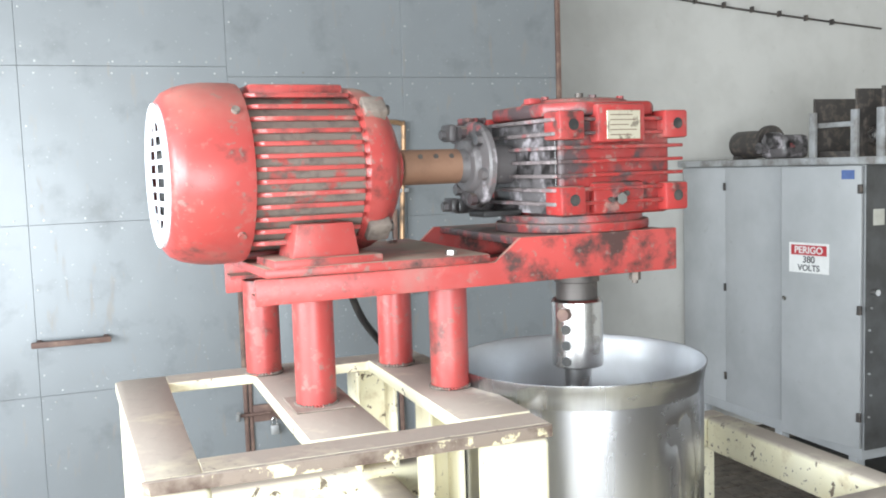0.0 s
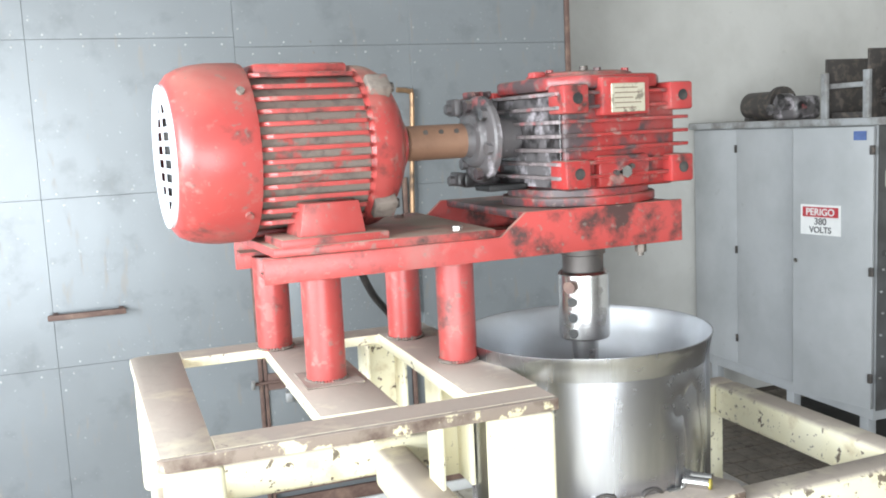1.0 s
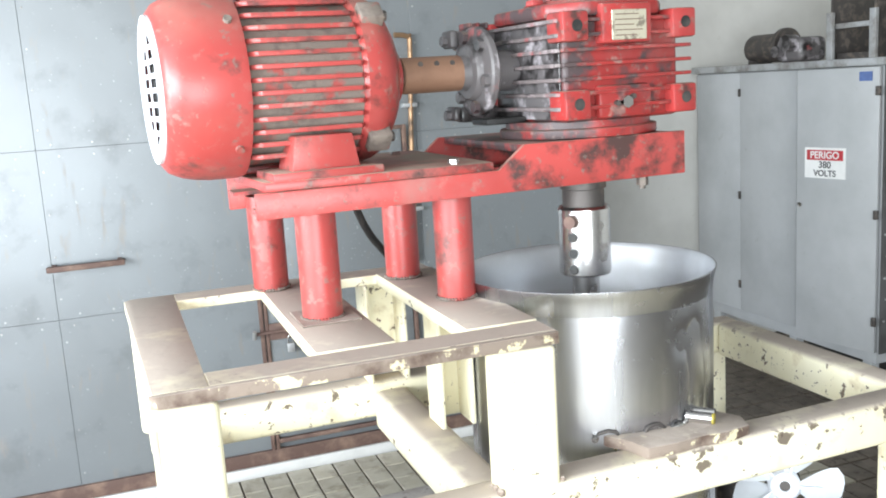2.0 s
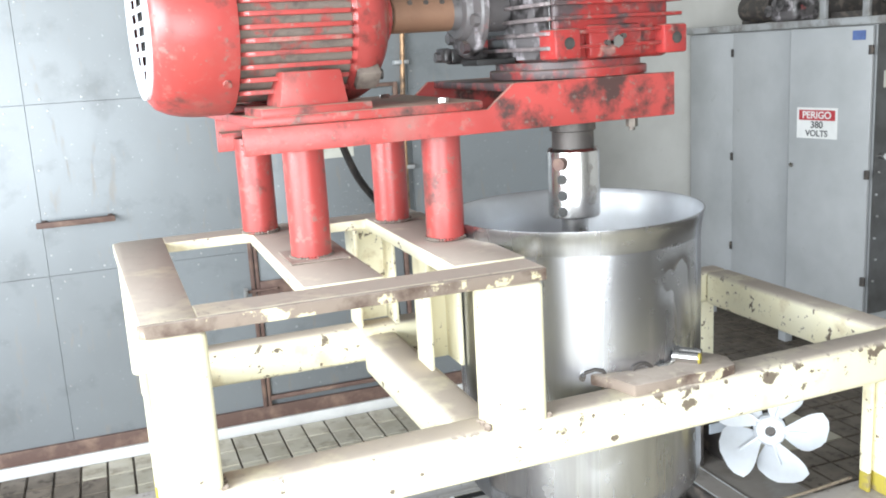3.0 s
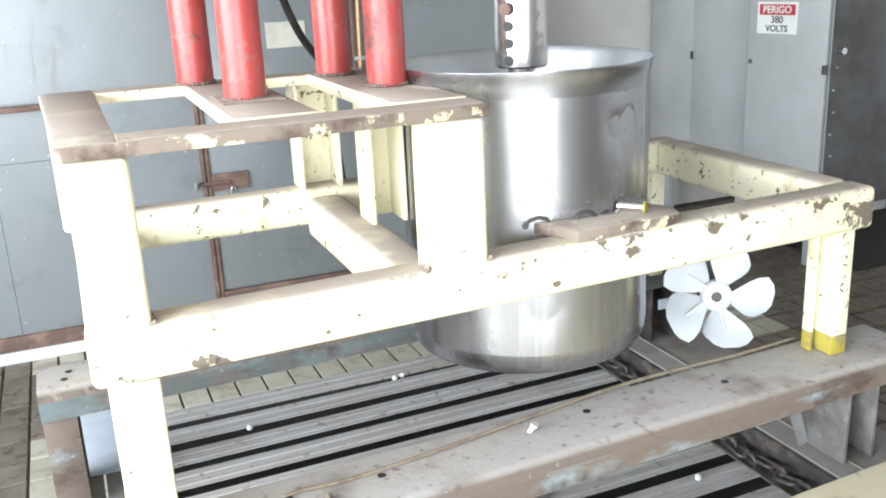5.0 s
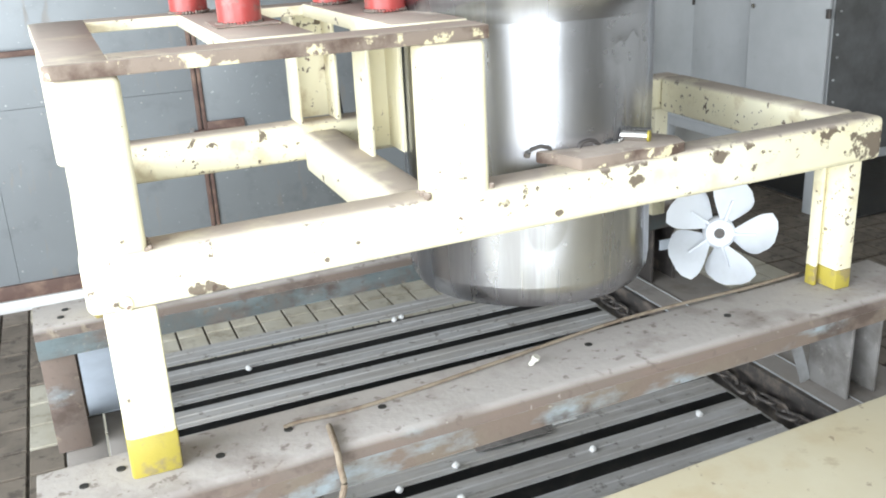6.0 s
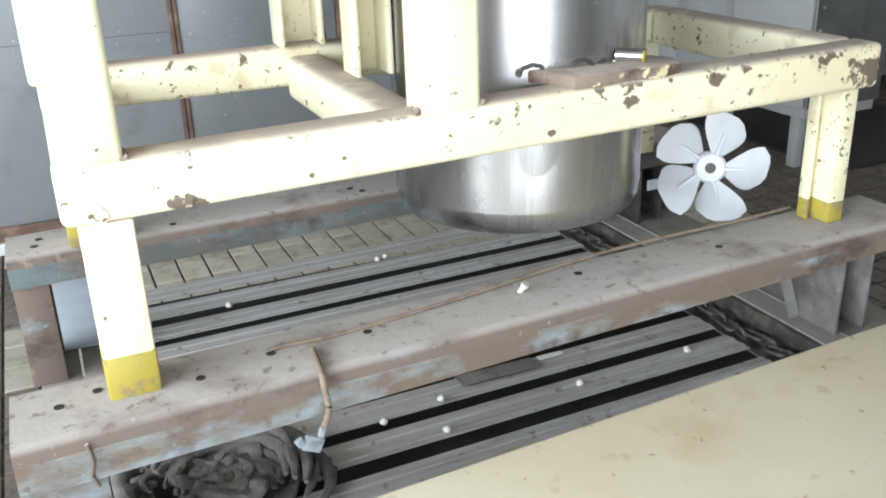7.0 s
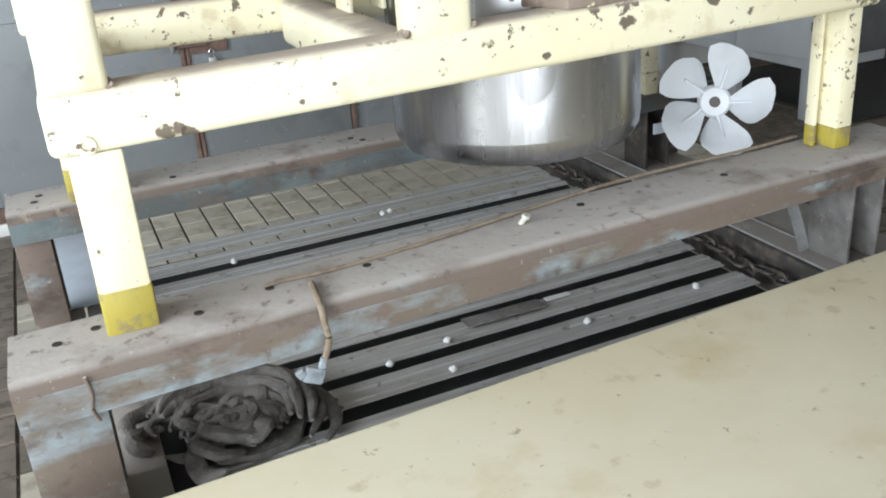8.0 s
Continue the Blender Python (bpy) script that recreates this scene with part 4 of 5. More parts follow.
for k in range(4):
    z = 1.44 + k * 0.031
    a = radians(216)
    c = Vector((PX + 0.047 * math.cos(a), PY + 0.047 * math.sin(a), z))
    o = Vector((math.cos(a), math.sin(a), 0))
    # The lower three are black discs, painted as the dark of recessed holes.
    part("set_screw", C(c, c + o * (0.006 if k < 3 else 0.018), 0.0095 if k < 3 else 0.012, seg=12), M_BLACK if k < 3 else M_BROWN, sl)
part("paddle", B(PX - 0.16, PX + 0.16, PY - 0.006, PY + 0.006, 0.94, 0.99, bevel=0.003), M_MACHINED, shaft)

# ---- red drive platform ----
plat = thing("red_drive_platform", (0.85, 1.57, TZ), "red painted steel platform on four pipe columns", "platform")
RY0, RY1 = 1.385, 1.815
side = [(0.462, 1.607), (1.262, 1.613), (1.262, 1.692), (0.935, 1.692), (0.884, 1.651), (0.462, 1.650)]
rear_side = [(0.470, 1.579), (1.262, 1.600), (1.262, 1.690), (0.925, 1.690), (0.880, 1.650), (0.470, 1.650)]
part("side_channel", prism(bmesh.new(), side, "y", RY0, RY0 + 0.012, bevel=0.002), M_RED_SIDE, plat)
part("side_channel", prism(bmesh.new(), rear_side, "y", RY1 - 0.012, RY1, bevel=0.002), M_RED_SIDE, plat)
part("motor_plate", prism(bmesh.new(), [(0.478, RY0 - 0.006), (0.872, RY0 - 0.006), (0.872, RY1 + 0.004), (0.448, RY1 + 0.004)], "z", 1.6515, 1.667, bevel=0.003), M_RED_WORN, plat)
part("gearbox_plate", B(0.937, 1.2500, RY0 + 0.0125, RY1 - 0.0125, 1.676, 1.6905, bevel=0.002), M_RED_GRIMY, plat)
part("lower_flange", B(0.465, 1.255, RY0 + 0.0125, RY0 + 0.07, 1.613, 1.620), M_RED_WORN, plat)
part("lower_flange", B(0.472, 1.255, RY1 - 0.07, RY1 - 0.0125, 1.613, 1.620), M_RED_WORN, plat)
part("end_plate", B(1.2505, 1.2615, RY0 + 0.0125, RY1 - 0.0125, 1.617, 1.675), M_RED_WORN, plat)
for x, y in ((0.573, 1.475), (0.534, 1.775), (0.828, 1.482), (0.800, 1.722)):
    col = part("column", revolve(bmesh.new(), [(0.030, TZ + 0.006), (0.0355, TZ + 0.006), (0.0355, 1.6065), (0.030, 1.6065)], Matrix.Translation((x, y, 0)), 32), M_RED_COLUMN, plat)
    bm = bmesh.new()
    for k in range(38):
        a = 2 * math.pi * k / 38
        bmesh.ops.create_icosphere(bm, subdivisions=1, radius=random.uniform(0.0026, 0.0042), matrix=Matrix.Translation((x + 0.0365 * math.cos(a), y + 0.0365 * math.sin(a), TZ + 0.0065)))
    part("weld_ring", bm, M_DUSTY, col)
for x, y in ((0.568, 1.412), (0.811, 1.412), (0.60, 1.72), (0.80, 1.72)):
    bm = hexagon(bmesh.new(), (x, y, 1.664), (0, 0, 1), 0.011, 0.011)
    part("bolt_head", bm, M_MACHINED, plat)
part("drain_bolt", hexagon(bmesh.new(), (1.178, 1.400, 1.6128), (0, 0, -1), 0.011, 0.016), M_DARK, plat)
part("drain_tip", C((1.178, 1.400, 1.5966), (1.178, 1.400, 1.590), 0.006, seg=10), M_DARK, plat)

# ---- motor ----
MY, MZ = 1.57, 1.822
motor = thing("electric_motor", (0.60, MY, 1.664), "red dusty electric motor with cooling fins and white fan grille", "motor")
MX = Matrix.Translation((0, MY, MZ)) @ X_AXIS
part("fan_cover", revolve(bmesh.new(), [(0.118, 0.332), (0.126, 0.333), (0.138, 0.342), (0.147, 0.360), (0.152, 0.380), (0.155, 0.405), (0.155, 0.452), (0.153, 0.461), (0.148, 0.462), (0.149, 0.40), (0.134, 0.352), (0.118, 0.340)], MX, 64), M_RED, motor)
grille = part("grille", revolve(bmesh.new(), [(0.100, 0.326), (0.121, 0.326), (0.121, 0.334), (0.100, 0.334), (0.100, 0.326)], MX, 48), M_WHITE, motor, "white plastic fan grille")
for y in (0.0,):
    h = math.sqrt(0.108 ** 2 - y * y)
    part("grille_bar", B(0.328, 0.3300, MY + y - 0.005, MY + y + 0.005, MZ - h, MZ + h), M_WHITE, grille)
for k in range(9):
    z = -0.092 + k * 0.023
    h = math.sqrt(0.108 ** 2 - z * z)
    part("grille_bar", B(0.3285, 0.3305, MY - h, MY + h, MZ + z - 0.0042, MZ + z + 0.0042), M_WHITE, grille)
part("fan_hub", C((0.345, MY, MZ), (0.50, MY, MZ), 0.115), M_BLACK, motor)
part("stator", revolve(bmesh.new(), [(0, 0.450), (0.136, 0.450), (0.136, 0.655), (0.118, 0.67), (0, 0.67)], MX, 64), M_DUSTY, motor)
for k in range(13):
    z = -0.118 + k * 0.0205
    h = math.sqrt(0.155 ** 2 - z * z)
    slant = 0.012 + 0.010 * random.random()
    bm = prism(bmesh.new(), [(0.464, -h + 0.014), (0.464 + slant, -h), (0.643, -h), (0.651, -h + 0.010), (0.651, h - 0.010), (0.643, h), (0.464 + slant, h), (0.464, h - 0.014)], "z", z - 0.0038, z + 0.0038, bevel=0.0012)
    bmesh.ops.translate(bm, verts=bm.verts, vec=(0, MY, MZ))
    part("fin", bm, M_RED_WORN, motor)
part("top_block", B(0.478, 0.646, MY - 0.05, MY + 0.05, MZ + 0.125, MZ + 0.150, bevel=0.006), M_RED_WORN, motor)
sh = part("end_shield", revolve(bmesh.new(), [(0, 0.652), (0.140, 0.652), (0.147, 0.658), (0.147, 0.676), (0.144, 0.690), (0.134, 0.708), (0.10, 0.730), (0.055, 0.742), (0.05, 0.756), (0, 0.756)], MX, 64), M_RED_WORN, motor)
for a in (45, 135, 225, 315):
    c = Vector((0.682, MY + 0.143 * math.cos(radians(a)), MZ + 0.143 * math.sin(radians(a))))
    part("lug", box(bmesh.new(), -0.022, 0.020, -0.016, 0.016, -0.02, 0.02, bevel=0.005, m=Matrix.Translation(c) @ Matrix.Rotation(radians(a), 4, "X")), M_DUSTY, sh)
    part("lug_bolt", hexagon(bmesh.new(), c + Vector((0.020, 0, 0)), (1, 0, 0), 0.009, 0.008), M_DARK, sh)
for y0, y1 in ((1.425, 1.515), (1.625, 1.715)):
    part("foot", prism(bmesh.new(), [(0.515, 1.678), (0.632, 1.678), (0.622, 1.735), (0.525, 1.735)], "y", y0, y1, bevel=0.003), M_RED, motor)
    part("foot_rail", B(0.480, 0.668, y0 - 0.015, y1 + 0.015, 1.6645, 1.680, bevel=0.003), M_RED_WORN, motor)
for a in (40, 140, 220, 320):
    c = Vector((0.458, MY + 0.148 * math.cos(radians(a)), MZ + 0.148 * math.sin(radians(a))))
    o = Vector((0, math.cos(radians(a)), math.sin(radians(a))))
    part("cover_screw", C(c + Vector((-0.018, 0, 0)), c + Vector((-0.018, 0, 0)) + o * 0.013, 0.007, seg=10), M_DUSTY, motor)
part("motor_shaft", C((0.756, MY, MZ), (0.80, MY, MZ), 0.022), M_MACHINED, motor)
coup = thing("shaft_coupling", (0.85, MY, MZ - 0.034), "brown tubular coupling joining motor and gearbox shafts", "coupling")
part("tube", revolve(bmesh.new(), [(0, 0.768), (0.031, 0.768), (0.033, 0.770), (0.033, 0.886), (0.031, 0.888), (0, 0.888)], MX, 40), M_COUPLING, coup)
for x in (0.80, 0.832, 0.864):
    a = radians(200)
    c = Vector((x, MY + 0.031 * math.cos(a + 0.3), MZ - 0.031 * math.sin(a + 0.3)))
    part("set_screw", C(c, c + Vector((0, -0.004, 0.0005)), 0.005, seg=10), M_DARK, coup)

turn = Matrix.Translation((0.95, MY, 0)) @ Matrix.Rotation(radians(4.0), 4, "Z") @ Matrix.Translation((-0.95, -MY, 0))
for ob in (motor, coup):
    ob.matrix_world = turn @ ob.matrix_world

# ---- gearbox ----
gear = thing("worm_gearbox", (1.14, 1.52, 1.69), "red finned worm gearbox, greasy and oil stained on the input side", "gearbox")
GX0, GX1, GY0, GY1 = 1.004, 1.276, 1.372, 1.680
gxc, gyc = (GX0 + GX1) / 2, (GY0 + GY1) / 2
part("case", B(GX0 + 0.014, GX1 - 0.012, GY0 + 0.014, GY1 - 0.014, 1.722, 1.905, bevel=0.010, seg=3), M_RED_GRIMY, gear)
part("side_face", B(GX0 + 0.010, GX0 + 0.0138, GY0 + 0.024, GY1 - 0.024, 1.728, 1.900, bevel=0.001, seg=1), M_GREASE, gear, "oil blackened side face")
part("base_ring", revolve(bmesh.new(), [(0, 1.693), (0.150, 1.693), (0.151, 1.695), (0.151, 1.707), (0.149, 1.709), (0.139, 1.710), (0.139, 1.7225), (0, 1.7225)], Matrix.Translation((gxc - 0.012, gyc - 0.002, 0)), 64), M_RED_GRIMY, gear)
for k in range(7):
    z = 1.747 + k * 0.0253
    fin_front = [(GX0 + 0.0135, GY0 + 0.012), (GX0 + 0.001, GY0 + 0.003), (GX0 + 0.004, GY0 - 0.004), (GX1 + 0.004, GY0 - 0.004), (GX1 + 0.012, GY0 + 0.006), (GX1 + 0.012, GY1 - 0.006), (GX1, GY1 + 0.004), (GX0 + 0.0135, GY1 + 0.004)]
    part("fin", prism(bmesh.new(), fin_front, "z", z - 0.0032, z + 0.0032, bevel=0.0014), M_RED_GRIMY, gear)
    fin_side = [(GX0 - 0.006, GY0 + 0.010), (GX0 + 0.0005, GY0 + 0.0035), (GX0 + 0.0130, GY0 + 0.0125), (GX0 + 0.0130, GY1), (GX0 - 0.006, GY1 - 0.006)]
    part("side_fin", prism(bmesh.new(), fin_side, "z", z - 0.0034, z + 0.0034, bevel=0.0014), M_GREASE_DRY, gear)
for x0, x1 in ((GX0 - 0.001, GX0 + 0.052), (GX1 - 0.042, GX1 + 0.010)):
    for z0 in (1.727, 1.862):
        lug = part("mounting_lug", B(x0, x1, GY0 - 0.012, GY0 + 0.045, z0, z0 + 0.052, bevel=0.005), M_RED_LUG, gear)
        # Black disc on the lug face, coloured like the shaded inside of a hole.
        part("bolt_hole", C(((x0 + x1) / 2 + 0.002, GY0 - 0.0130, z0 + 0.027), ((x0 + x1) / 2 + 0.002, GY0 - 0.009, z0 + 0.027), 0.0105), M_BLACK, lug)
        part("mounting_lug", B(x0, x1, GY1 - 0.045, GY1 + 0.012, z0, z0 + 0.052, bevel=0.005), M_RED_LUG, gear)
part("plate_boss", B(GX0 + 0.080, GX0 + 0.186, GY0 - 0.010, GY0 + 0.03, 1.856, 1.926, bevel=0.006), M_RED_LUG, gear)
part("plug_boss", B(GX0 + 0.075, GX0 + 0.190, GY0 - 0.001, GY0 + 0.02, 1.725, 1.784, bevel=0.008), M_RED_GRIMY, gear)
cover = [(GX0 + 0.062, GY0 + 0.004), (GX1 - 0.062, GY0 + 0.004), (GX1 - 0.018, GY0 + 0.055), (GX1 - 0.018, GY1 - 0.055), (GX1 - 0.062, GY1 - 0.004), (GX0 + 0.062, GY1 - 0.004), (GX0 + 0.004, GY1 - 0.055), (GX0 + 0.004, GY0 + 0.055)]
top = part("top_cover", prism(bmesh.new(), cover, "z", 1.9055, 1.932, bevel=0.007), M_RED_GRIMY, gear)
part("cover_plate", revolve(bmesh.new(), [(0, 1.932), (0.104, 1.932), (0.106, 1.934), (0.102, 1.940), (0.088, 1.943), (0, 1.943)], Matrix.Translation((gxc, gyc, 0)), 40), M_RED_GRIMY, top)
for k in range(6):
    a = radians(60 * k + 20)
    part("cover_bolt", hexagon(bmesh.new(), (gxc + 0.090 * math.cos(a), gyc + 0.090 * math.sin(a), 1.9415), (0, 0, 1), 0.0075, 0.006), M_RED_GRIMY, top)
part("breather", C((gxc - 0.02, gyc - 0.05, 1.943), (gxc - 0.02, gyc - 0.05, 1.953), 0.008), M_DARK, top)
part("lifting_lug", B(GX0 + 0.004, GX0 + 0.030, GY0 + 0.10, GY0 + 0.125, 1.932, 1.944, bevel=0.004), M_RED_LUG, top)
plate = part("name_plate", B(GX0 + 0.0985, GX0 + 0.172, GY0 - 0.0130, GY0 - 0.0103, 1.8615, 1.9135, bevel=0.001, seg=1), M_PLATE, gear, "worn blank metal rating plate")
for k in range(5):
    part("text_bar", B(GX0 + 0.105, GX0 + 0.105 + (0.05, 0.056, 0.04, 0.058, 0.046)[k], GY0 - 0.0135, GY0 - 0.0130, 1.9045 - k * 0.009, 1.9062 - k * 0.009), M_BROWN, plate)
part("oil_plug", hexagon(bmesh.new(), (GX0 + 0.128, GY0 - 0.0005, 1.753), (0, -1, 0), 0.0115, 0.014), M_MACHINED, gear)
for dx in (-0.018, 0.016):
    part("plug_screw", hexagon(bmesh.new(), (GX0 + 0.128 + dx, GY0 - 0.0005, 1.757 + dx * 0.3), (0, -1, 0), 0.005, 0.010), M_DARK, gear)
inp = part("input_flange", revolve(bmesh.new(), [(0, 0.896), (0.026, 0.896), (0.030, 0.900), (0.033, 0.914), (0.048, 0.916), (0.052, 0.920), (0.054, 0.927), (0.080, 0.930), (0.084, 0.934), (0.084, 0.944), (0.076, 0.950), (0.040, 0.953), (0.038, 1.012), (0, 1.012)], MX, 56), M_GREASE, gear, "greasy grey input flange")
for k in range(6):
    a = radians(60 * k + 15)
    c = Vector((0.930, MY + 0.067 * math.cos(a), MZ + 0.067 * math.sin(a)))
    part("flange_bolt", hexagon(bmesh.new(), c, (-1, 0, 0), 0.0115, 0.012), M_RED_GRIMY if k % 3 == 1 else M_GREASE, inp)
part("input_shaft", C((0.886, MY, MZ), (0.897, MY, MZ), 0.023), M_DARK, gear)
for z0, z1 in ((1.726, 1.756), (1.866, 1.902)):
    side_lug = part("side_lug", B(0.930, GX0 + 0.0095, 1.628, 1.662, z0, z1, bevel=0.006), M_GREASE, gear)
    part("lug_end", B(0.912, 0.9295, 1.622, 1.668, z0 + 0.004, z1 + 0.002, bevel=0.006), M_GREASE, side_lug)
    part("lug_end_bolt", hexagon(bmesh.new(), (0.9118, 1.645, (z0 + z1) / 2), (-1, 0, 0), 0.010, 0.010), M_GREASE, side_lug)
part("drain_block", B(0.930, GX0 + 0.009, 1.520, 1.585, 1.7225, 1.734, bevel=0.003), M_BLACK, gear)
for k in range(3):
    part("rear_rib", B(0.962 + 0.018 * k, 0.968 + 0.018 * k, 1.640, 1.690, 1.906, 1.918, bevel=0.002), M_RED_GRIMY, gear)
part("rear_rib_bar", B(0.956, GX0 + 0.02, 1.645, 1.69, 1.899, 1.9055, bevel=0.002), M_RED_GRIMY, gear)

gear.matrix_world = Matrix.Translation((GX0, GY0, 0)) @ Matrix.Rotation(radians(4.0), 4, "Z") @ Matrix.Translation((-GX0, -GY0, 0)) @ gear.matrix_world

hose = thing("black_cable", (0.75, 1.9, 1.42), "black electric cable hanging behind the platform columns", "cable")
part("cable_run", tube([(0.690, 1.72, 1.645), (0.725, 1.79, 1.565), (0.775, 1.87, 1.485), (0.835, 1.942, 1.415), (0.855, 1.955, 1.36), (0.858, 1.958, 1.25), (0.87, 1.965, 1.12)], 0.0085), M_BLACK, hose)

# ---- plastic fan and its motor ----
FC = Vector((1.614, 1.528, 0.855))
fd = Vector((-0.56, -0.80, 0.18)).normalized()
fan = thing("plastic_fan", FC, "white plastic five-blade fan impeller on a small motor shaft", "fan")
FM = Matrix.Translation(FC) @ fd.to_track_quat("Z", "Y").to_matrix().to_4x4() @ Matrix.Rotation(radians(-78), 4, "Z")
part("hub", revolve(bmesh.new(), [(0.012, 0.016), (0.030, 0.014), (0.036, 0.006), (0.036, -0.022), (0.012, -0.022), (0.012, 0.016)], FM, 32), M_WHITE, fan)
part("hub_bore", revolve(bmesh.new(), [(0, 0.010), (0.0125, 0.010), (0.0125, -0.02), (0, -0.02)], FM, 16), M_DARK, fan)
for k in range(5):
    bm = bmesh.new()
    grid = []
    for i in range(9):
        u = i / 8
        rr = 0.028 + 0.100 * u
        half = 0.011 + 0.041 * math.sin(min(u * 1.25, 1.0) * math.pi * 0.5)
        row = []
        for j in range(7):
            w = (j / 6 - 0.5) * 2
            curl = 0.050 * max(0.0, -w - 0.25) ** 2 + 0.045 * max(0.0, w - 0.35) ** 2
            row.append((rr - curl * u * u - 0.004 * u, w * half + 0.010 * u, w * half * 0.75 * (1 - 0.25 * u) + 0.008 * (1 - w * w) * u))
        grid.append(row)
    rot = FM @ Matrix.Rotation(2 * math.pi * k / 5, 4, "Z")
    top_v = [[bm.verts.new(rot @ Vector(p)) for p in row] for row in grid]
    low_v = [[bm.verts.new(rot @ Vector((p[0], p[1], p[2] - 0.0025))) for p in row] for row in grid]
    for i in range(8):
        for j in range(6):
            bm.faces.new((top_v[i][j], top_v[i + 1][j], top_v[i + 1][j + 1], top_v[i][j + 1]))
            bm.faces.new((low_v[i][j], low_v[i][j + 1], low_v[i + 1][j + 1], low_v[i + 1][j]))
    for i in range(8):
        bm.faces.new((top_v[i][0], low_v[i][0], low_v[i + 1][0], top_v[i + 1][0]))
        bm.faces.new((top_v[i][6], top_v[i + 1][6], low_v[i + 1][6], low_v[i][6]))
    for j in range(6):
        bm.faces.new((top_v[8][j], low_v[8][j], low_v[8][j + 1], top_v[8][j + 1]))
    bmesh.ops.recalc_face_normals(bm, faces=bm.faces)
    bl = part("blade", bm, M_WHITE, fan)
    part("blade_rib", cyl(bmesh.new(), rot @ Vector((0.030, 0.0, 0.008)), rot @ Vector((0.080, 0.006, 0.012)), 0.0042, 0.0028, seg=8), M_WHITE, bl)
fmot = thing("fan_motor", FC - fd * 0.12, "small dark electric motor behind the plastic fan on a bracket", "motor")
part("motor_can", C(FC - fd * 0.05, FC - fd * 0.15, 0.040), M_DARK, fmot)
part("motor_spindle", C(FC - fd * 0.055, FC - fd * 0.0, 0.008), M_MACHINED, fmot)
foot_at = FC - fd * 0.12
part("bracket_arm", tube([foot_at, foot_at + Vector((0.05, 0.16, -0.02)), Vector((1.822, 2.028, 0.715))], 0.010), M_DARK, fmot)

stand = thing("support_stand", (1.85, 2.03, RZ), "upright dark steel stand with bright edges on the conveyor rail", "stand")
part("upright_plate", prism(bmesh.new(), [(1.818, RZ + 0.001), (1.905, RZ + 0.001), (1.850, 0.72), (1.818, 0.74)], "y", 2.030, 2.038, bevel=0.002), M_DARK, stand)
part("edge_flange", B(1.8165, 1.8225, 1.990, 2.0295, RZ + 0.001, 0.735, bevel=0.001, seg=1), M_GALV, stand)
part("clamp_strip", B(1.745, 1.815, 1.930, 1.936, 0.660, 0.690, bevel=0.002), M_SHEET_LIGHT, stand)

# crumbs and scrap on the slats
crumb_bm = bmesh.new()
bmesh.ops.create_icosphere(crumb_bm, subdivisions=2, radius=0.008)
for v in crumb_bm.verts:
    v.co *= 1.0 + 0.35 * noise.noise(v.co * 160)
    v.co.z = max(v.co.z, -0.004)
crumb_mesh = mesh_of("pale_crumb", crumb_bm, M_SIGN_WHITE)
for k, (x, y) in enumerate(((0.893, 1.418), (0.858, 1.311), (1.17, 1.345), (1.03, 2.165), (1.055, 2.172), (0.60, 2.06), (1.45, 1.36), (0.76, 1.39))):
    ob = new("pale_crumb", crumb_mesh)
    ob.matrix_world = pose(x, y, DZ + 0.003, random.uniform(-15, 15), 0, random.uniform(0, 360))
    tagged(ob, "small pale crumb of debris on the conveyor slats", "debris", "crumbs on the slats")
scrap = thing("rubber_scrap", (1.02, 1.47, DZ), "dark rough rubber scrap lying on a conveyor slat", "scrap")
bm = B(0.95, 1.13, 1.442, 1.482, DZ + 0.0025, DZ + 0.0065, bevel=0.002)
part("scrap_sheet", bm, M_RAG, scrap)
chip = thing("paper_scrap", (1.17, 1.43, DZ), "small white paper scrap on a conveyor slat", "paper")
part("scrap_strip", B(1.145, 1.205, 1.466, 1.482, DZ + 0.0022, DZ + 0.0034), M_SIGN_WHITE, chip)

# ---- rag on the slats ----
rag = thing("dirty_rag", (0.46, 1.33, DZ), "crumpled dirty grey rag lying twisted on the conveyor slats", "rag")
RAG_C = Vector((0.438, 1.300, DZ))


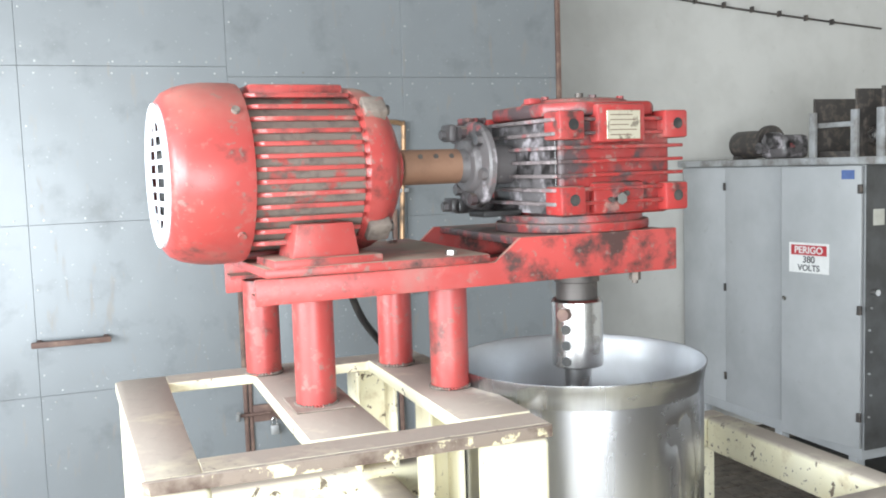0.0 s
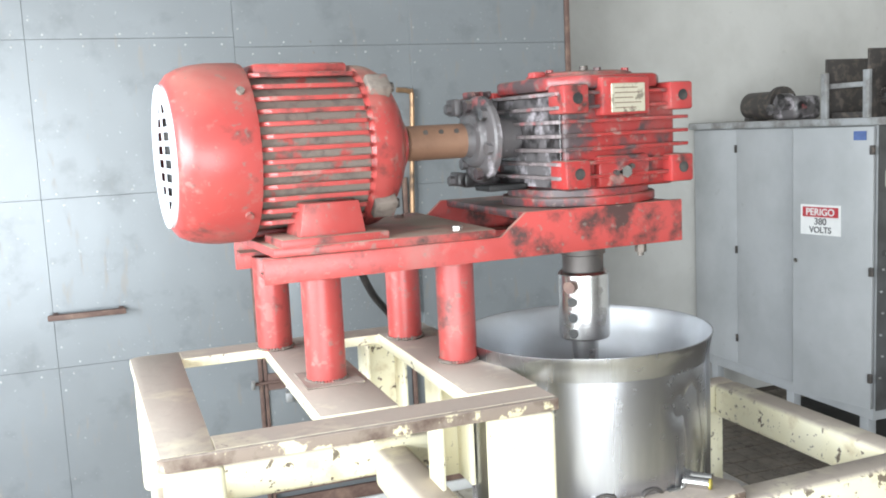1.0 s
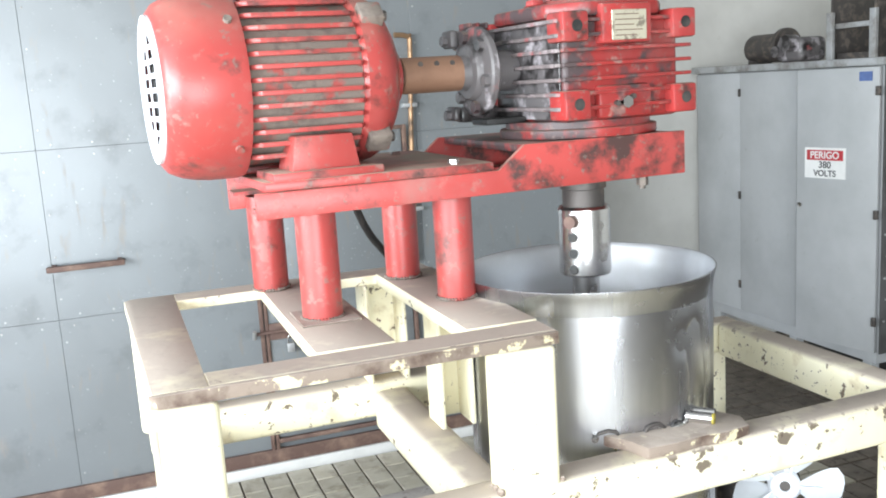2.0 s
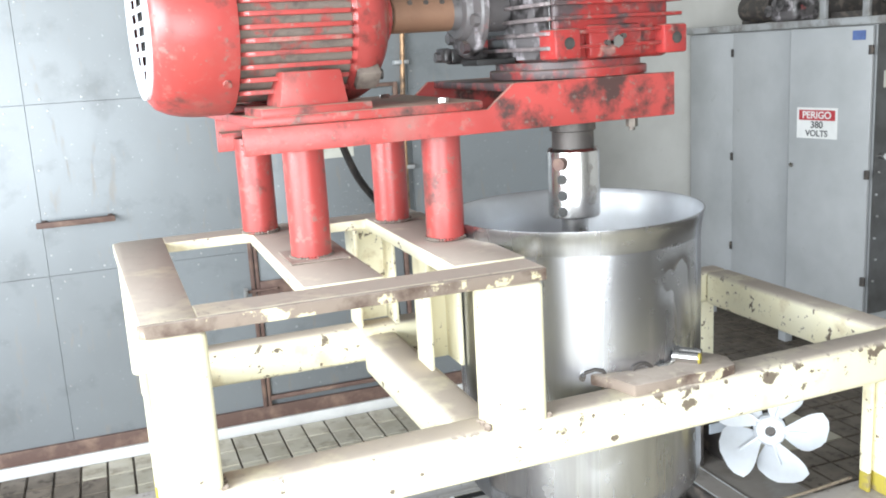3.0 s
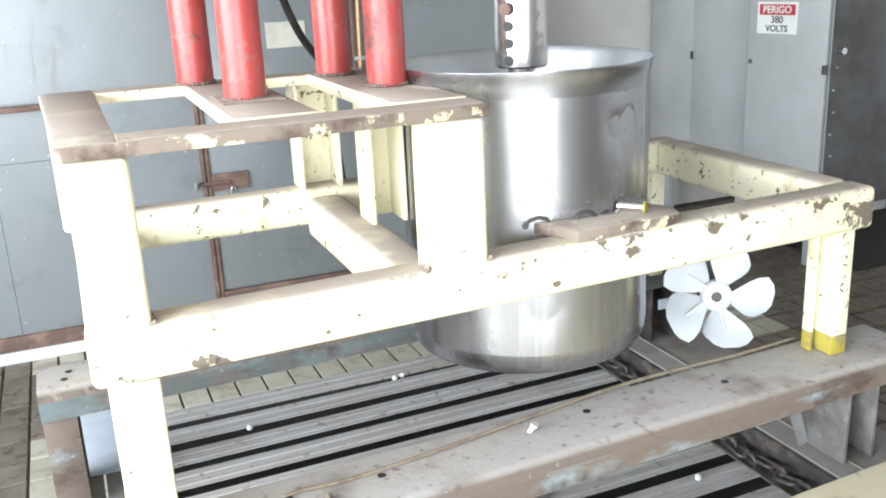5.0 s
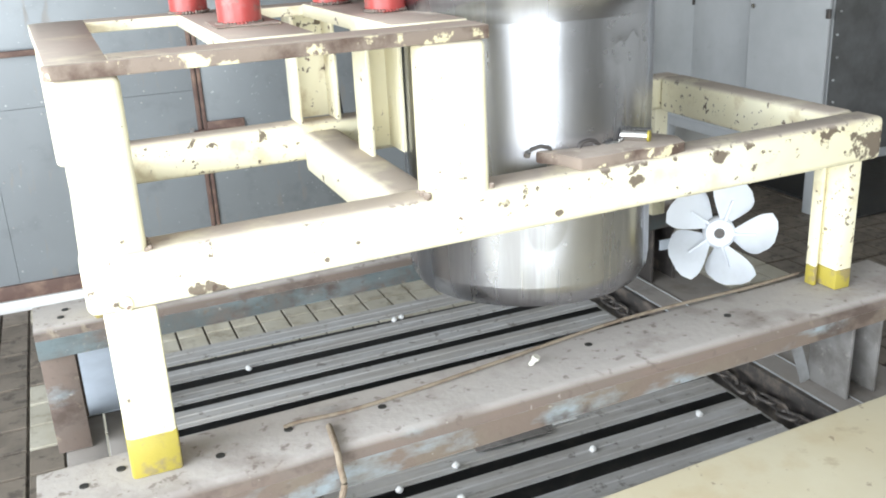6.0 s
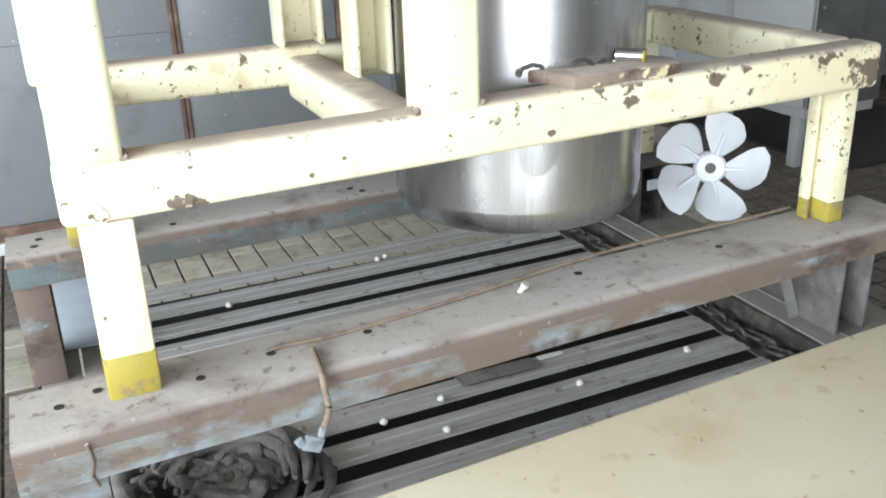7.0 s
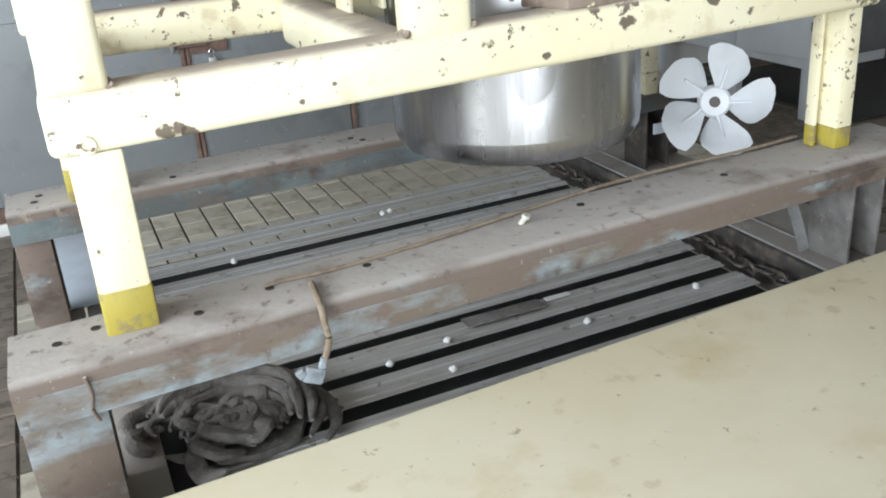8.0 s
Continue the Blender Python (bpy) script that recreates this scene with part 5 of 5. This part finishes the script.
def fold(bm, points, r, flat, seed):
    """A soft rope-like fold of cloth through the points, uneven and pressed a little flat."""
    seg, steps = 12, 10
    pts = [Vector(p) for p in points]
    line = []
    for i in range(len(pts) - 1):
        a, b, c, d = pts[max(i - 1, 0)], pts[i], pts[i + 1], pts[min(i + 2, len(pts) - 1)]
        for k in range(steps):
            t = k / steps
            line.append(0.5 * ((2 * b) + (c - a) * t + (2 * a - 5 * b + 4 * c - d) * t * t + (3 * b - a - 3 * c + d) * t ** 3))
    line.append(pts[-1])
    rings = []
    for i, p in enumerate(line):
        along = (line[min(i + 1, len(line) - 1)] - line[max(i - 1, 0)]).normalized()
        side = along.cross(Vector((0, 0, 1))).normalized()
        taper = min(1.0, 0.25 + 4.0 * min(i, len(line) - 1 - i) / len(line))
        ring = []
        for k in range(seg):
            a = 2 * math.pi * k / seg
            w = r * taper * (1 + 0.30 * noise.noise(Vector((p.x * 18, p.y * 18, seed + 1.2 * math.cos(a)))) + 0.12 * math.sin(2 * a + 0.12 * i + seed))
            q = p + side * w * math.cos(a) + Vector((0, 0, 1)) * w * flat * math.sin(a)
            q.z = max(q.z, DZ + 0.003)
            ring.append(bm.verts.new(q))
        rings.append(ring)
    for a, b in zip(rings, rings[1:]):
        for k in range(seg):
            bm.faces.new((a[k], a[(k + 1) % seg], b[(k + 1) % seg], b[k]))
    bm.faces.new(list(reversed(rings[0]))), bm.faces.new(rings[-1])


bm = bmesh.new()
# long folds swept round the lump
for k in range(9):
    f = 1.0 - 0.088 * k
    pts = []
    for j in range(8):
        a = radians(-42 + 26 * j + random.uniform(-5, 5) + 4 * k)
        wob = 1 + random.uniform(-0.05, 0.05)
        pts.append((RAG_C.x + 0.172 * f * wob * math.cos(a), RAG_C.y + 0.180 * f * wob * math.sin(a), DZ + 0.014 + 0.030 * math.sin(math.pi * min(1.0, k / 6)) + random.uniform(-0.004, 0.006)))
    fold(bm, pts, random.uniform(0.012, 0.018), random.uniform(0.8, 1.25), k * 3.1)
# crumpled loops in the middle and at the loose side
for k in range(26):
    a, d = random.uniform(0, 6.28), 0.085 * math.sqrt(random.random())
    c = RAG_C + Vector((-0.005 + d * math.cos(a), -0.015 + d * math.sin(a), 0.026 + 0.022 * (1 - d / 0.085)))
    if k > 18:
        c = RAG_C + Vector((random.uniform(-0.125, -0.07), random.uniform(-0.02, 0.15), 0.014))
    b0, size = random.uniform(0, 6.28), random.uniform(0.022, 0.048)
    pts = [c + Vector((size * math.cos(b0 + 0.9 * j), size * math.sin(b0 + 0.9 * j), random.uniform(-0.008, 0.010))) for j in range(5)]
    fold(bm, pts, random.uniform(0.008, 0.016), 0.75, 50 + k * 1.7)
# the flat cloth beneath
ring = []
for k in range(48):
    a = 2 * math.pi * k / 48
    d = 1.0 + 0.16 * noise.noise(Vector((math.cos(a) * 2, math.sin(a) * 2, 4)))
    ring.append((RAG_C.x + 0.03 + 0.105 * d * math.cos(a), RAG_C.y + 0.02 + 0.115 * d * math.sin(a)))
prism(bm, ring, "z", DZ + 0.004, DZ + 0.016)
bmesh.ops.recalc_face_normals(bm, faces=bm.faces)
part("cloth", bm, M_RAG, rag)
tail = bmesh.new()
for k in range(9):
    a = random.uniform(-0.9, 0.5)
    p = Vector((0.585 + random.uniform(-0.01, 0.01), 1.260 + 0.008 * k, DZ + 0.008))
    fray = tube([p, p + Vector((0.018, 0.01 * a, 0.006)), p + Vector((0.036, 0.022 * a, -0.002))], 0.0035, seg=6, steps=3)
    m_tmp = bpy.data.meshes.new("fray")
    fray.to_mesh(m_tmp)
    fray.free()
    tail.from_mesh(m_tmp)
    bpy.data.meshes.remove(m_tmp)
part("frayed_end", tail, M_RAG, rag)

# ---- yellow guard plate in front ----
guard = thing("yellow_guard_plate", (1.0, 0.5, 0.0), "pale yellow painted sheet metal guard top with small stains", "guard plate")
bm = B(-0.35, 2.4, -0.45, 0.955, 0.655, 0.680, bevel=0.010, seg=3)
bmesh.ops.rotate(bm, verts=bm.verts, cent=(0.35, 0.93, 0.68), matrix=Matrix.Rotation(radians(3.6), 3, "Z"))
part("sheet", bm, M_YELLOW_SHEET, guard)
for x, y in ((-0.1, 0.35), (2.15, 0.85), (-0.1, -0.35), (2.15, -0.2)):
    part("leg", B(x, x + 0.05, y, y + 0.05, 0.0, 0.656, bevel=0.004), M_YELLOW_SHEET, guard)

# ---- floor tiles ----
TW, TL = 0.1125, 0.163
bm = bmesh.new()
box(bm, -TW / 2 + 0.005, TW / 2 - 0.005, -TL / 2 + 0.007, TL / 2 - 0.007, -0.012, 0.0, bevel=0.002, seg=1)
tile_mesh = mesh_of("floor_tile", bm, M_TILE)
darkened_mesh = tile_mesh.copy()
darkened_mesh.materials.clear()
darkened_mesh.materials.append(M_TILE_DARKENED)
near, rest = [], []
for i in range(-25, 52):
    for j in range(-5, 50):
        x, y = -0.24 + (i + 0.5) * TW, 4.168 - (j + 0.5) * TL
        if -3.0 < x < 6.0 and -3.9 < y < 4.8:
            # Shaded floor at right and behind gets the darker tile, the left strip too.
            darkened = x > (2.35 if y < 2.9 else 3.05) + 0.45 * noise.noise(Vector((x, y, 0))) or y < 1.2 or x < 0.02 + 0.2 * noise.noise(Vector((x, y, 5)))
            inside = (-0.75 < x < 1.55 and 2.3 < y) or (2.1 < x < 3.3 and 2.9 < y < 4.3)
            (near if inside and len(near) < 300 else rest).append((x, y, darkened))
for x, y, darkened in near:
    piece("floor_tile", darkened_mesh if darkened else tile_mesh, floor, pose(x, y, random.uniform(-0.001, 0.001), random.uniform(-0.3, 0.3), random.uniform(-0.3, 0.3), 0))
verts, faces, slots = [], [], []
for x, y, darkened in rest:
    n = len(verts)
    dz = random.uniform(-0.001, 0.001)
    for sx_, sy_, z in ((-1, -1, -0.011), (1, -1, -0.011), (1, 1, -0.011), (-1, 1, -0.011), (-1, -1, dz), (1, -1, dz), (1, 1, dz), (-1, 1, dz)):
        verts.append((x + sx_ * (TW / 2 - 0.005), y + sy_ * (TL / 2 - 0.007), z))
    faces += [(n + 4, n + 5, n + 6, n + 7), (n, n + 1, n + 5, n + 4), (n + 1, n + 2, n + 6, n + 5), (n + 2, n + 3, n + 7, n + 6), (n + 3, n, n + 4, n + 7)]
    slots += [int(darkened)] * 5
me = bpy.data.meshes.new("floor_tiles")
me.from_pydata(verts, [], faces)
me.materials.append(M_TILE)
me.materials.append(M_TILE_DARKENED)
me.polygons.foreach_set("material_index", slots)
ob = new("floor_tiles", me)
ob.parent = floor
tagged(ob, kind="stuff")
